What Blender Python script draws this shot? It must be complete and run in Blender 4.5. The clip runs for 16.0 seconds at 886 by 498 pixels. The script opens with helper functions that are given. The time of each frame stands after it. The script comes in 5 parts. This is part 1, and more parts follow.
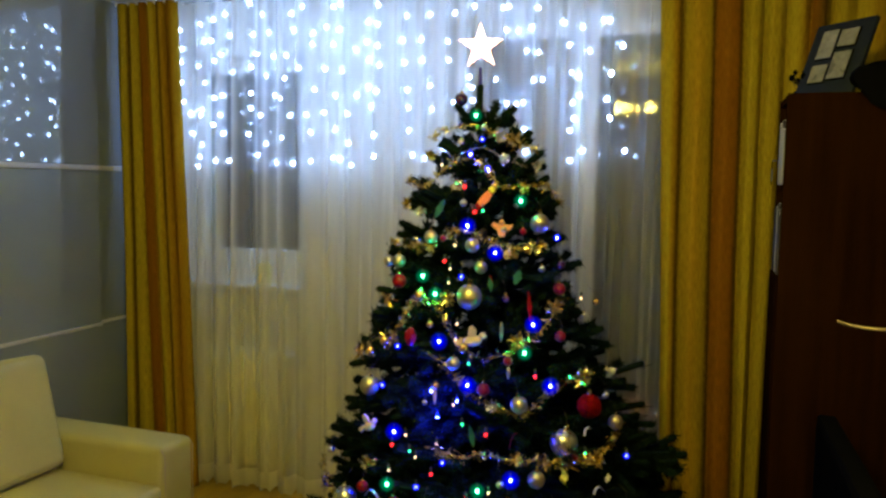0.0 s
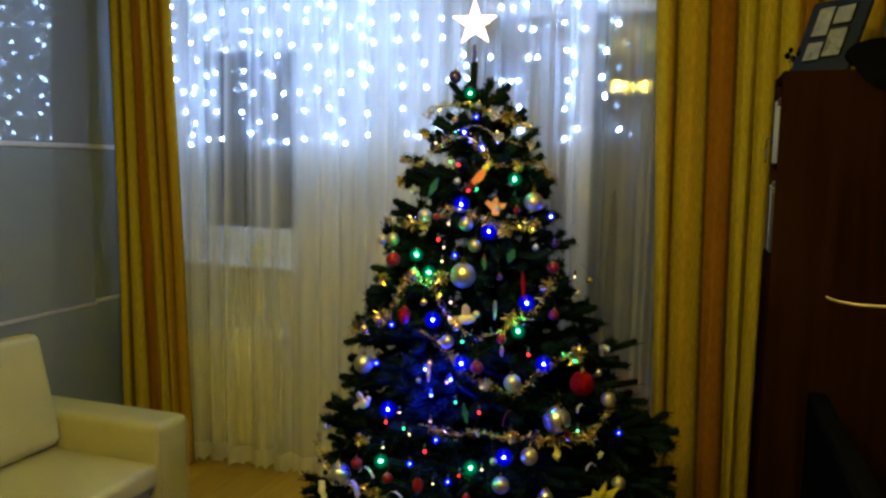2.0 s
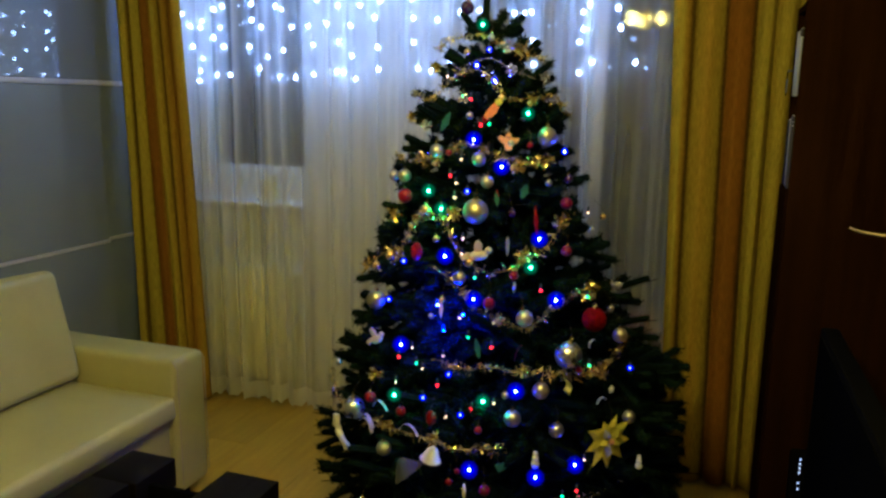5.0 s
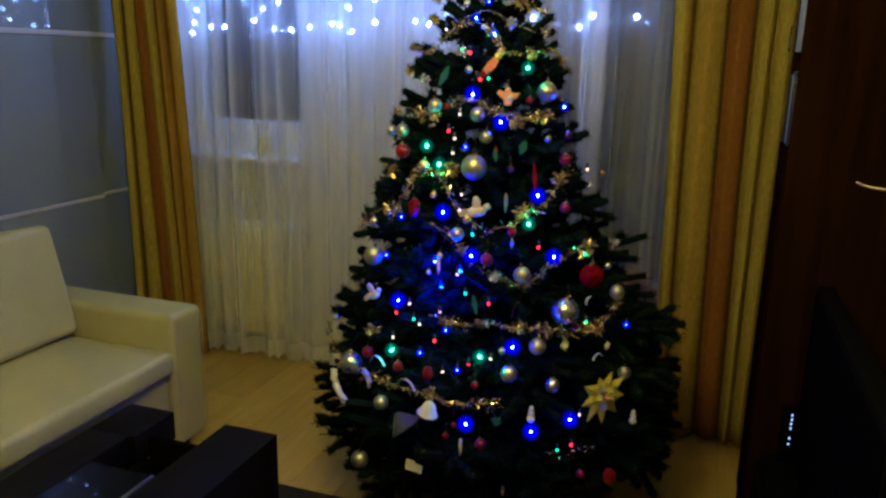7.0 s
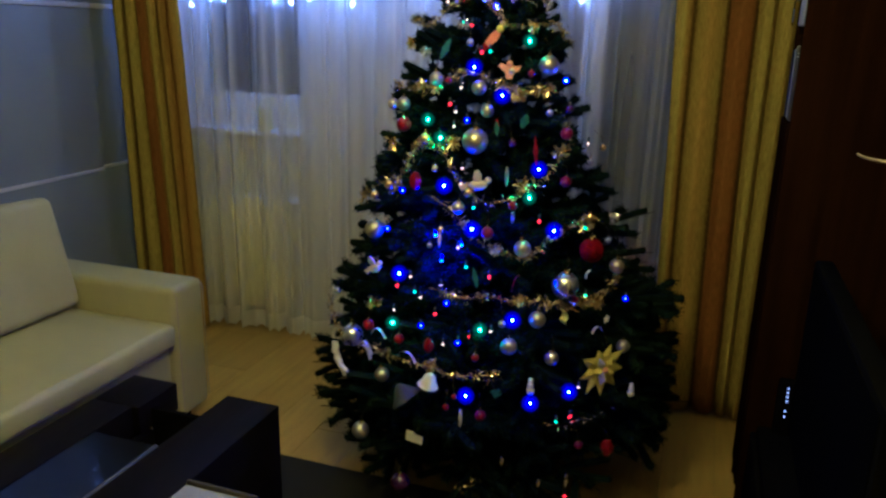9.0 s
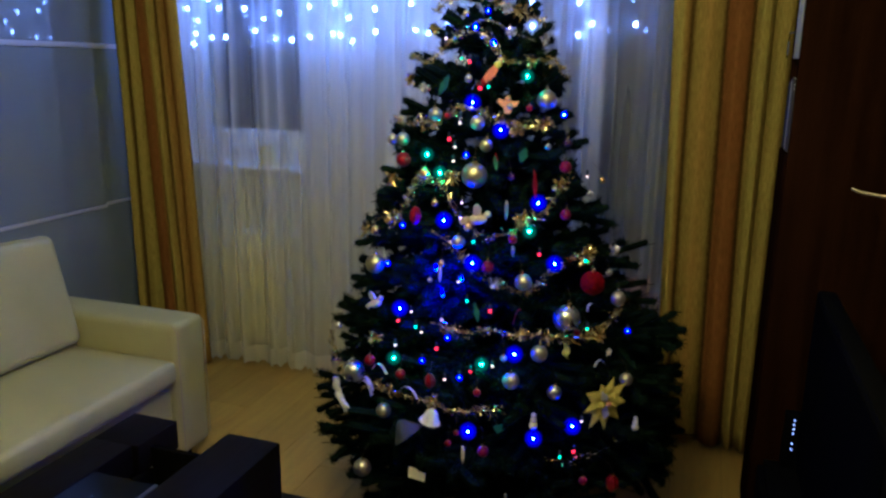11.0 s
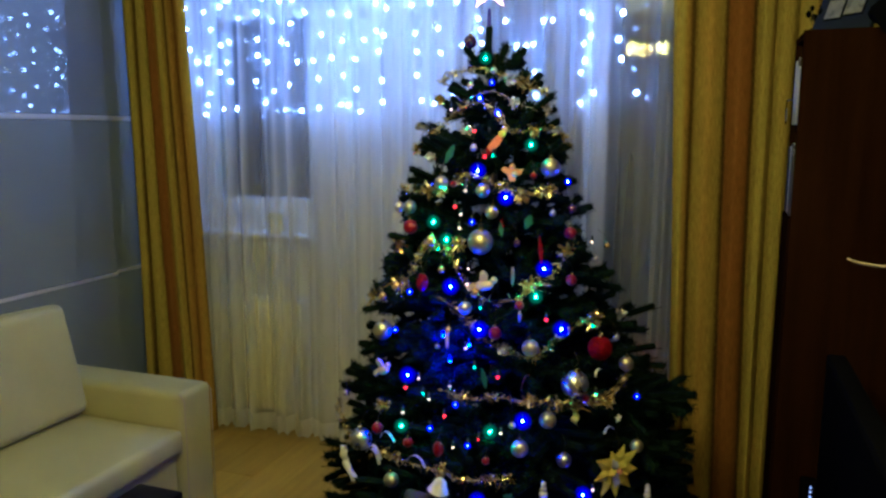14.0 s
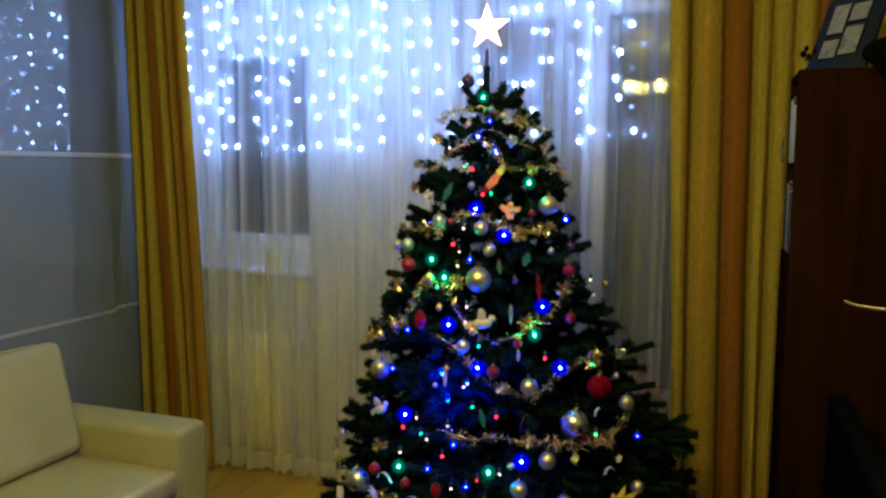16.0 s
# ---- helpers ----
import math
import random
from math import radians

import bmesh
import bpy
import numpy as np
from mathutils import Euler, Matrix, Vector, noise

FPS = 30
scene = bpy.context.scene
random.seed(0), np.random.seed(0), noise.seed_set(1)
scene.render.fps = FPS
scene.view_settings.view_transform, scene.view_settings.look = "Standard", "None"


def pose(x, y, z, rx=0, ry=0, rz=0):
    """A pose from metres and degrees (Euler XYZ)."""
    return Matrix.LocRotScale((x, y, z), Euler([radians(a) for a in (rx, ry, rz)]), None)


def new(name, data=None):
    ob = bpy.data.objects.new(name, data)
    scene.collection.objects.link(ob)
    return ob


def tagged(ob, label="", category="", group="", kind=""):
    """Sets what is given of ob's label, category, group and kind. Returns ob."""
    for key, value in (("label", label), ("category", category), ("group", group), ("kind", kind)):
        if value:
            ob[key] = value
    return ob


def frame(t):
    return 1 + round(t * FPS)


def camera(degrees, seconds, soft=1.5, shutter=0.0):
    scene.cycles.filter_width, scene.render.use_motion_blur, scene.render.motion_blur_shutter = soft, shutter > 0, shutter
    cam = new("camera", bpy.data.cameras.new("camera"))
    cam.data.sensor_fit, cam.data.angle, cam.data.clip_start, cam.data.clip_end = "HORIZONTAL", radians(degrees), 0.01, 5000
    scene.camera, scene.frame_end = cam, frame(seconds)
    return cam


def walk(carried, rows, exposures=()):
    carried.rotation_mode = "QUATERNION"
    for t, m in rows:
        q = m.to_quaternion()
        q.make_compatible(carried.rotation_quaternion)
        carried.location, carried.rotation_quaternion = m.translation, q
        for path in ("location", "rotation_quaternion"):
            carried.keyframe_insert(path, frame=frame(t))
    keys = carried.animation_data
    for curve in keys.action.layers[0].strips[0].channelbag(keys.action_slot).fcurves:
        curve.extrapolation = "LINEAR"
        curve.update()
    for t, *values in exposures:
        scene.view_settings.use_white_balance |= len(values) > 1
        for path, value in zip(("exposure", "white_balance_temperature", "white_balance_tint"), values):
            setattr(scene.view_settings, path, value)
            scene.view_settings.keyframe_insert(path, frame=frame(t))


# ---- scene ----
cam = camera(60.86, 16.0, soft=2.6)
PATH = [
    (0.0, pose(0.000, -0.004, 1.602, 85.15, -0.94, 18.97)),
    (0.5, pose(0.002, 0.001, 1.601, 84.68, -0.85, 18.96)),
    (1.0, pose(0.004, 0.005, 1.599, 84.39, -0.76, 18.80)),
    (1.5, pose(0.006, 0.005, 1.599, 84.07, -0.94, 18.68)),
    (2.0, pose(0.005, -0.001, 1.599, 83.60, -0.95, 18.64)),
    (2.5, pose(0.004, -0.004, 1.598, 82.73, -0.95, 18.85)),
    (3.0, pose(-0.000, -0.005, 1.596, 81.99, -1.05, 19.15)),
    (3.5, pose(-0.001, -0.005, 1.594, 81.25, -0.96, 19.25)),
    (4.0, pose(0.002, 0.000, 1.592, 80.46, -0.87, 19.35)),
    (6.5, pose(-0.010, 0.012, 1.584, 76.64, -0.89, 19.32)),
    (7.0, pose(-0.010, 0.013, 1.582, 75.77, -1.12, 19.20)),
    (7.5, pose(-0.006, 0.010, 1.581, 75.00, -1.05, 19.21)),
    (8.0, pose(-0.009, 0.006, 1.579, 74.24, -1.26, 19.18)),
    (8.5, pose(-0.012, 0.001, 1.578, 73.78, -1.41, 19.18)),
    (11.0, pose(-0.006, 0.006, 1.585, 76.34, -0.70, 19.23)),
    (11.5, pose(-0.003, 0.002, 1.589, 77.13, -0.64, 19.29)),
    (12.0, pose(0.002, 0.001, 1.594, 77.94, -0.47, 19.45)),
    (12.5, pose(0.002, -0.004, 1.593, 78.84, -0.32, 19.48)),
    (13.0, pose(0.002, -0.006, 1.596, 79.78, -0.16, 19.61)),
    (13.5, pose(0.004, -0.008, 1.598, 80.70, -0.03, 19.69)),
    (14.0, pose(0.002, -0.008, 1.599, 81.10, -0.09, 19.71)),
    (14.5, pose(0.002, -0.007, 1.603, 81.81, -0.07, 19.69)),
    (15.0, pose(0.006, -0.005, 1.602, 82.59, 0.05, 19.72)),
    (15.5, pose(0.008, -0.004, 1.605, 83.36, 0.14, 19.71)),
    (16.0, pose(0.007, -0.000, 1.605, 83.79, -0.10, 19.75)),
]
LIGHTING = [
    (0.0, -0.06, 6000, 13), (4.0, -0.18, 5500, 16), (7.0, -0.30, 4800, 34), (8.5, -0.40, 4550, 37),
    (11.0, -0.32, 4300, 42), (13.0, -0.24, 4350, 35), (16.0, -0.10, 5000, 24),
]
walk(cam, PATH, LIGHTING)

# ---- world: a dark night outside ----
world = bpy.data.worlds.new("night")
world.use_nodes = True
world.node_tree.nodes["Background"].inputs[0].default_value = (0.02, 0.024, 0.035, 1)
world.node_tree.nodes["Background"].inputs[1].default_value = 0.35
scene.world = world

LAMP_GLOW = 228.0
LED_WHITE = 34.0
LED_COLOUR = 40.0


def bulb_lamp(name, place, colour, power, radius):
    """A point lamp inside a bulb or shade that is seen."""
    data = bpy.data.lights.new(name, "POINT")
    data.color, data.energy, data.shadow_soft_size = colour, power, radius
    ob = new(name, data)
    ob.location = place
    return ob


# ---- materials ----
def mat(name, a, b=None, scale=8.0, rough=0.5, metal=0.0, bump=0.0, fine=90.0, stretch=(1, 1, 1), rough_var=0.12,
        coat=0.0, per_object=0.0, sheen=0.0, spec=0.5):
    """Two tones mixed by large and fine noise, with varied gloss and fine relief."""
    m = bpy.data.materials.new(name)
    m.use_nodes = True
    n, l = m.node_tree.nodes, m.node_tree.links
    bsdf = n["Principled BSDF"]
    b = b or tuple(c * 0.8 for c in a)
    geo = n.new("ShaderNodeTexCoord")
    mapping = n.new("ShaderNodeMapping")
    mapping.inputs["Scale"].default_value = stretch
    l.new(geo.outputs["Object"], mapping.inputs["Vector"])
    big, small = n.new("ShaderNodeTexNoise"), n.new("ShaderNodeTexNoise")
    big.inputs["Scale"].default_value, big.inputs["Detail"].default_value = scale, 5
    small.inputs["Scale"].default_value, small.inputs["Detail"].default_value = fine, 3
    for tex in (big, small):
        l.new(mapping.outputs[0], tex.inputs["Vector"])
    add = n.new("ShaderNodeMath")
    add.operation = "MULTIPLY_ADD"
    l.new(small.outputs["Fac"], add.inputs[0])
    add.inputs[1].default_value = 0.45
    l.new(big.outputs["Fac"], add.inputs[2])
    ramp = n.new("ShaderNodeValToRGB")
    ramp.color_ramp.elements[0].position, ramp.color_ramp.elements[1].position = 0.45, 0.95
    ramp.color_ramp.elements[0].color, ramp.color_ramp.elements[1].color = (*b, 1), (*a, 1)
    l.new(add.outputs[0], ramp.inputs[0])
    colour = ramp.outputs[0]
    if per_object:
        info, hsv = n.new("ShaderNodeObjectInfo"), n.new("ShaderNodeHueSaturation")
        span = n.new("ShaderNodeMapRange")
        span.inputs["To Min"].default_value, span.inputs["To Max"].default_value = 1 - per_object, 1 + per_object
        l.new(info.outputs["Random"], span.inputs["Value"])
        l.new(span.outputs[0], hsv.inputs["Value"])
        l.new(colour, hsv.inputs["Color"])
        colour = hsv.outputs[0]
    l.new(colour, bsdf.inputs["Base Color"])
    gloss = n.new("ShaderNodeMapRange")
    gloss.inputs["To Min"].default_value, gloss.inputs["To Max"].default_value = max(0.02, rough - rough_var), min(1, rough + rough_var)
    l.new(big.outputs["Fac"], gloss.inputs["Value"])
    l.new(gloss.outputs[0], bsdf.inputs["Roughness"])
    bsdf.inputs["Metallic"].default_value = metal
    bsdf.inputs["Coat Weight"].default_value = coat
    bsdf.inputs["Sheen Weight"].default_value = sheen
    bsdf.inputs["Specular IOR Level"].default_value = spec
    if bump:
        bn = n.new("ShaderNodeBump")
        bn.inputs["Strength"].default_value, bn.inputs["Distance"].default_value = bump, 0.004
        l.new(small.outputs["Fac"], bn.inputs["Height"])
        l.new(bn.outputs[0], bsdf.inputs["Normal"])
    return m


def glow(name, colour, strength):
    m = bpy.data.materials.new(name)
    m.use_nodes = True
    b = m.node_tree.nodes["Principled BSDF"]
    b.inputs["Base Color"].default_value = (*colour, 1)
    b.inputs["Emission Color"].default_value = (*colour, 1)
    b.inputs["Emission Strength"].default_value = strength
    b.inputs["Roughness"].default_value = 0.3
    return m


def bloom_shell(name, colour, strength, cover=0.28):
    """An added shell round a diode that imitates lens bloom: half clear, half glowing."""
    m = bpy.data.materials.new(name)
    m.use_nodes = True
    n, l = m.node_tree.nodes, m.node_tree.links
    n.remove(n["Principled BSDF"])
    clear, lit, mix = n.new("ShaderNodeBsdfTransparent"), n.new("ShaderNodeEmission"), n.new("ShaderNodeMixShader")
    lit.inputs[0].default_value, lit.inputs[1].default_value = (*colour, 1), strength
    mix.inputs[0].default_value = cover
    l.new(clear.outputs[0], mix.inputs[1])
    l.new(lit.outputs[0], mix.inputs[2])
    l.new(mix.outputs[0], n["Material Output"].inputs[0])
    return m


def glass(name, tint=(0.9, 0.95, 0.95), rough=0.0):
    m = bpy.data.materials.new(name)
    m.use_nodes = True
    b = m.node_tree.nodes["Principled BSDF"]
    b.inputs["Base Color"].default_value = (*tint, 1)
    b.inputs["Transmission Weight"].default_value = 1
    b.inputs["Roughness"].default_value = rough
    b.inputs["IOR"].default_value = 1.45
    return m


# where along the wall the voile is bunched (dense) or drawn flat (thin)
BUNCHES = [(-2.57, 0.75), (-2.493, 0.7), (-2.462, 0.42), (-2.394, 0.68), (-2.357, 0.37), (-2.33, 0.37), (-2.3, 0.9), (-2.277, 0.34),
           (-2.224, 0.37), (-2.208, 0.92), (-2.185, 0.32), (-2.113, 0.32), (-2.091, 0.88), (-2.062, 0.37), (-2.036, 0.85), (-2.011, 0.40),
           (-1.96, 0.9), (-1.923, 0.46), (-1.873, 0.46), (-1.857, 0.52), (-0.60, 0.52), (-0.54, 0.72),
           (-0.435, 0.70), (-0.418, 0.38), (-0.31, 0.36), (-0.29, 0.48), (-0.27, 0.34), (-0.18, 0.40)]


def sheer_cloth(name, bunches=((0, 0.9), (1, 0.9))):
    """Thin white voile: part open weave, part cloth that lets light through."""
    m = bpy.data.materials.new(name)
    m.use_nodes = True
    n, l = m.node_tree.nodes, m.node_tree.links
    n.remove(n["Principled BSDF"])
    out = n["Material Output"]
    clear, dif, tra = n.new("ShaderNodeBsdfTransparent"), n.new("ShaderNodeBsdfDiffuse"), n.new("ShaderNodeBsdfTranslucent")
    dif.inputs[0].default_value = (0.84, 0.81, 0.68, 1)
    tra.inputs[0].default_value = (0.82, 0.83, 0.85, 1)
    cloth, mix = n.new("ShaderNodeMixShader"), n.new("ShaderNodeMixShader")
    cloth.inputs[0].default_value = 0.5
    l.new(dif.outputs[0], cloth.inputs[1])
    l.new(tra.outputs[0], cloth.inputs[2])
    uv, weave = n.new("ShaderNodeUVMap"), n.new("ShaderNodeTexNoise")
    weave.inputs["Scale"].default_value, weave.inputs["Detail"].default_value = 6, 2
    mapping = n.new("ShaderNodeMapping")
    mapping.inputs["Scale"].default_value = (1.3, 0.04, 1)
    l.new(uv.outputs[0], mapping.inputs[0])
    l.new(mapping.outputs[0], weave.inputs["Vector"])
    place, sep, along = n.new("ShaderNodeTexCoord"), n.new("ShaderNodeSeparateXYZ"), n.new("ShaderNodeMapRange")
    along.inputs["From Min"].default_value, along.inputs["From Max"].default_value = -1.31, 1.31
    l.new(place.outputs["Object"], sep.inputs[0])
    l.new(sep.outputs["X"], along.inputs["Value"])
    ramp = n.new("ShaderNodeValToRGB")
    els = ramp.color_ramp.elements
    for k, (x, v) in enumerate(bunches):
        pos = min(1, max(0, (x + 1.29 + 1.31) / 2.62))
        e = els[k] if k < 2 else els.new(pos)
        e.position, e.color = pos, (v, v, v, 1)
    l.new(along.outputs[0], ramp.inputs[0])
    vary = n.new("ShaderNodeMapRange")
    vary.inputs["To Min"].default_value, vary.inputs["To Max"].default_value = 0.78, 1.22
    vary.inputs["From Min"].default_value, vary.inputs["From Max"].default_value = 0.34, 0.66
    l.new(weave.outputs["Fac"], vary.inputs["Value"])
    span = n.new("ShaderNodeMath")
    span.operation, span.use_clamp = "MULTIPLY", True
    l.new(ramp.outputs[0], span.inputs[0])
    l.new(vary.outputs[0], span.inputs[1])
    l.new(span.outputs[0], mix.inputs[0])
    l.new(clear.outputs[0], mix.inputs[1])
    l.new(cloth.outputs[0], mix.inputs[2])
    l.new(mix.outputs[0], out.inputs[0])
    return m


# the last, darkest tone puts the folds' shade into the drape colour
OLIVE, STRAW, OCHRE, RUST, FOLD_SHADE = (0.42, 0.305, 0.010), (0.50, 0.38, 0.014), (0.45, 0.27, 0.007), (0.28, 0.115, 0.002), (0.12, 0.065, 0.003)


def striped_cloth(name, bands):
    """Woven drape with upright bands of yellow, ochre and rust across its width; narrow brown lines paint the folds'
    shade.
    """
    m = bpy.data.materials.new(name)
    m.use_nodes = True
    n, l = m.node_tree.nodes, m.node_tree.links
    bsdf = n["Principled BSDF"]
    uv, sep = n.new("ShaderNodeUVMap"), n.new("ShaderNodeSeparateXYZ")
    l.new(uv.outputs[0], sep.inputs[0])
    blur, bmap, bend = n.new("ShaderNodeTexNoise"), n.new("ShaderNodeMapping"), n.new("ShaderNodeMath")
    bmap.inputs["Scale"].default_value = (300, 60, 1)
    blur.inputs["Scale"].default_value, blur.inputs["Detail"].default_value = 1.0, 2
    l.new(uv.outputs[0], bmap.inputs[0])
    l.new(bmap.outputs[0], blur.inputs["Vector"])
    bend.operation = "MULTIPLY_ADD"
    bend.inputs[1].default_value = 0.03
    l.new(blur.outputs["Fac"], bend.inputs[0])
    l.new(sep.outputs["X"], bend.inputs[2])
    ramp = n.new("ShaderNodeValToRGB")
    ramp.color_ramp.interpolation = "LINEAR"
    els = ramp.color_ramp.elements
    els[0].position, els[0].color = bands[0][0], (*bands[0][1], 1)
    els[1].position, els[1].color = bands[-1][0], (*bands[-1][1], 1)
    for pos, c in bands[1:-1]:
        e = els.new(pos)
        e.color = (*c, 1)
    l.new(bend.outputs[0], ramp.inputs[0])
    thread, mapping = n.new("ShaderNodeTexNoise"), n.new("ShaderNodeMapping")
    mapping.inputs["Scale"].default_value = (190, 26, 1)
    thread.inputs["Scale"].default_value, thread.inputs["Detail"].default_value = 1.0, 6
    l.new(uv.outputs[0], mapping.inputs[0])
    l.new(mapping.outputs[0], thread.inputs["Vector"])
    mix = n.new("ShaderNodeMix")
    mix.data_type, mix.blend_type = "RGBA", "MULTIPLY"
    mix.inputs[0].default_value = 0.75
    l.new(ramp.outputs[0], mix.inputs[6])
    l.new(thread.outputs["Fac"], mix.inputs[7])
    bright = n.new("ShaderNodeHueSaturation")
    bright.inputs["Value"].default_value = 1.2
    l.new(mix.outputs[2], bright.inputs["Color"])
    l.new(bright.outputs[0], bsdf.inputs["Base Color"])
    bsdf.inputs["Roughness"].default_value = 0.75
    bsdf.inputs["Specular IOR Level"].default_value = 0.04
    bn = n.new("ShaderNodeBump")
    bn.inputs["Strength"].default_value, bn.inputs["Distance"].default_value = 0.3, 0.002
    l.new(thread.outputs["Fac"], bn.inputs["Height"])
    l.new(bn.outputs[0], bsdf.inputs["Normal"])
    return m


# for the walls out of view, coloured dark to cut bounced light
SHELL = mat("dark unseen wall", (0.30, 0.24, 0.17), (0.26, 0.2, 0.14), 3, 0.85, bump=0.15, fine=160)
WALL = mat("wall paint", (0.66, 0.64, 0.58), (0.6, 0.58, 0.52), 3, 0.85, bump=0.15, fine=160)
CEIL = mat("ceiling paint", (0.8, 0.79, 0.76), (0.75, 0.74, 0.7), 3, 0.9, bump=0.1, fine=160)
WHITE = mat("white lacquer", (0.8, 0.8, 0.78), (0.74, 0.74, 0.71), 5, 0.35, bump=0.05)
RADIATOR = mat("radiator enamel", (0.86, 0.78, 0.42), (0.78, 0.70, 0.35), 5, 0.35)
LAMINATE = mat("light oak laminate", (0.50, 0.325, 0.022), (0.36, 0.22, 0.014), 5, 0.36, bump=0.05, fine=60, stretch=(6, 0.7, 1), per_object=0.13, spec=0.55)
UNDER = mat("floor joint", (0.12, 0.08, 0.04), None, 5, 0.8)
LEATHER = mat("cream leather", (0.46, 0.425, 0.155), (0.39, 0.355, 0.11), 4, 0.42, bump=0.35, fine=220)
SEAM = mat("leather seam", (0.42, 0.36, 0.24), None, 20, 0.6)
WENGE = mat("dark wenge veneer", (0.007, 0.0052, 0.005), (0.0035, 0.0026, 0.0025), 6, 0.5, spec=0.06, bump=0.1, fine=70, stretch=(8, 0.6, 8))
WALNUT = mat("dark walnut veneer", (0.020, 0.0072, 0.0014), (0.007, 0.0026, 0.0006), 4, 0.6, spec=0.0, bump=0.08, fine=60, stretch=(9, 9, 0.5))
WALNUT_DARK = mat("dark walnut edge", (0.010, 0.0035, 0.0012), (0.005, 0.0018, 0.0008), 5, 0.6, spec=0.0, stretch=(9, 9, 0.5))
BLACK = mat("black plastic", (0.004, 0.004, 0.0045), (0.002, 0.002, 0.0025), 10, 0.7, spec=0.0)
SCREEN = mat("dark screen", (0.002, 0.002, 0.0025), None, 4, 0.5, rough_var=0.03, spec=0.0)
RUG = mat("dark pile rug", (0.008, 0.007, 0.007), (0.004, 0.003, 0.003), 18, 0.95, bump=0.9, fine=260)
LACOBEL = mat("grey-blue coated glass", (0.195, 0.230, 0.258), (0.176, 0.209, 0.236), 2, 0.02, rough_var=0.005, spec=0.75)
ALU = mat("satin aluminium", (0.55, 0.56, 0.58), (0.46, 0.47, 0.49), 10, 0.45, metal=0.2, stretch=(1, 8, 1))
DARK_ALU = mat("dark anodised aluminium", (0.13, 0.135, 0.15), (0.10, 0.10, 0.115), 10, 0.45, metal=0.6)
GLASS = glass("window glass")
TABLE_GLASS = mat("black smoked table glass", (0.003, 0.003, 0.004), (0.002, 0.002, 0.003), 4, 0.0, rough_var=0.0, spec=0.5)
VOILE = sheer_cloth("white voile", BUNCHES)
LACOBEL.node_tree.nodes["Principled BSDF"].inputs["IOR"].default_value = 1.75
TABLE_GLASS.node_tree.nodes["Principled BSDF"].inputs["IOR"].default_value = 1.42
LACE = sheer_cloth("white lace hem", ((-2.6, 0.74), (0.02, 0.74)))
DRAPE_WEST = striped_cloth("striped drape cloth, window side", [
    (0.0, OLIVE), (0.17, STRAW), (0.20, FOLD_SHADE), (0.23, OLIVE), (0.36, STRAW), (0.39, RUST), (0.52, RUST), (0.55, OCHRE), (0.62, STRAW), (0.70, OCHRE), (0.74, FOLD_SHADE), (0.77, OCHRE), (0.88, RUST), (1.0, OCHRE)])
DRAPE_EAST = striped_cloth("striped drape cloth, cabinet side", [
    (0.0, OCHRE), (0.06, STRAW), (0.09, OCHRE), (0.11, FOLD_SHADE), (0.135, OLIVE), (0.19, OCHRE), (0.25, OLIVE), (0.265, FOLD_SHADE), (0.28, RUST), (0.37, RUST), (0.385, FOLD_SHADE), (0.40, OLIVE), (0.46, STRAW), (0.53, OLIVE),
    (0.62, STRAW), (0.68, OCHRE), (0.70, RUST), (0.75, FOLD_SHADE), (0.77, OLIVE), (0.90, STRAW), (1.0, OCHRE)])
TREE_WIRE = mat("dark green wire", (0.004, 0.008, 0.005), None, 20, 0.9, spec=0.05)
CABLE = mat("thin dark cable", (0.03, 0.04, 0.035), None, 20, 0.6)
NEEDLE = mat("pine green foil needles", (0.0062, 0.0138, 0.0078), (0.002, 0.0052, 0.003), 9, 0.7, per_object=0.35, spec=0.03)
BARK = mat("wrapped brown wire", (0.05, 0.04, 0.022), (0.025, 0.022, 0.013), 30, 0.8, bump=0.4)
GOLD_FOIL = mat("gold foil", (0.80, 0.68, 0.24), (0.62, 0.50, 0.15), 30, 0.20, metal=1.0)
SILVER_FOIL = mat("silver foil", (0.8, 0.8, 0.8), (0.65, 0.65, 0.66), 30, 0.2, metal=1.0)
PEARL = mat("champagne pearl lacquer", (0.52, 0.47, 0.29), (0.44, 0.39, 0.23), 30, 0.34, metal=0.9)
SILVER = mat("silver lacquer", (0.58, 0.57, 0.53), (0.5, 0.49, 0.45), 30, 0.28, metal=0.95)
GOLD = mat("gold lacquer", (0.75, 0.5, 0.14), (0.62, 0.4, 0.1), 30, 0.25, metal=0.9)
RED = mat("red lacquer", (0.20, 0.002, 0.003), (0.13, 0.0015, 0.002), 30, 0.3, spec=0.25)
RED_GLITTER = mat("red glitter", (0.16, 0.0015, 0.0015), (0.06, 0.001, 0.001), 60, 0.7, bump=1.0, fine=240, spec=0.03)
MAGENTA = mat("magenta lacquer", (0.15, 0.003, 0.028), (0.10, 0.002, 0.02), 30, 0.3, spec=0.25)
PURPLE = mat("purple lacquer", (0.035, 0.004, 0.045), (0.02, 0.003, 0.03), 30, 0.25, coat=0.3)
ORANGE = mat("orange felt", (0.72, 0.24, 0.06), (0.6, 0.17, 0.04), 30, 0.8, bump=0.3)
PEACH = mat("peach painted wood", (0.75, 0.36, 0.12), (0.62, 0.28, 0.09), 30, 0.6)
PAPER = mat("white paper", (0.68, 0.67, 0.64), (0.6, 0.59, 0.56), 25, 0.8, bump=0.2)
YELLOW = mat("yellow paper", (0.82, 0.74, 0.05), (0.74, 0.64, 0.03), 25, 0.8, bump=0.2, spec=0.08)
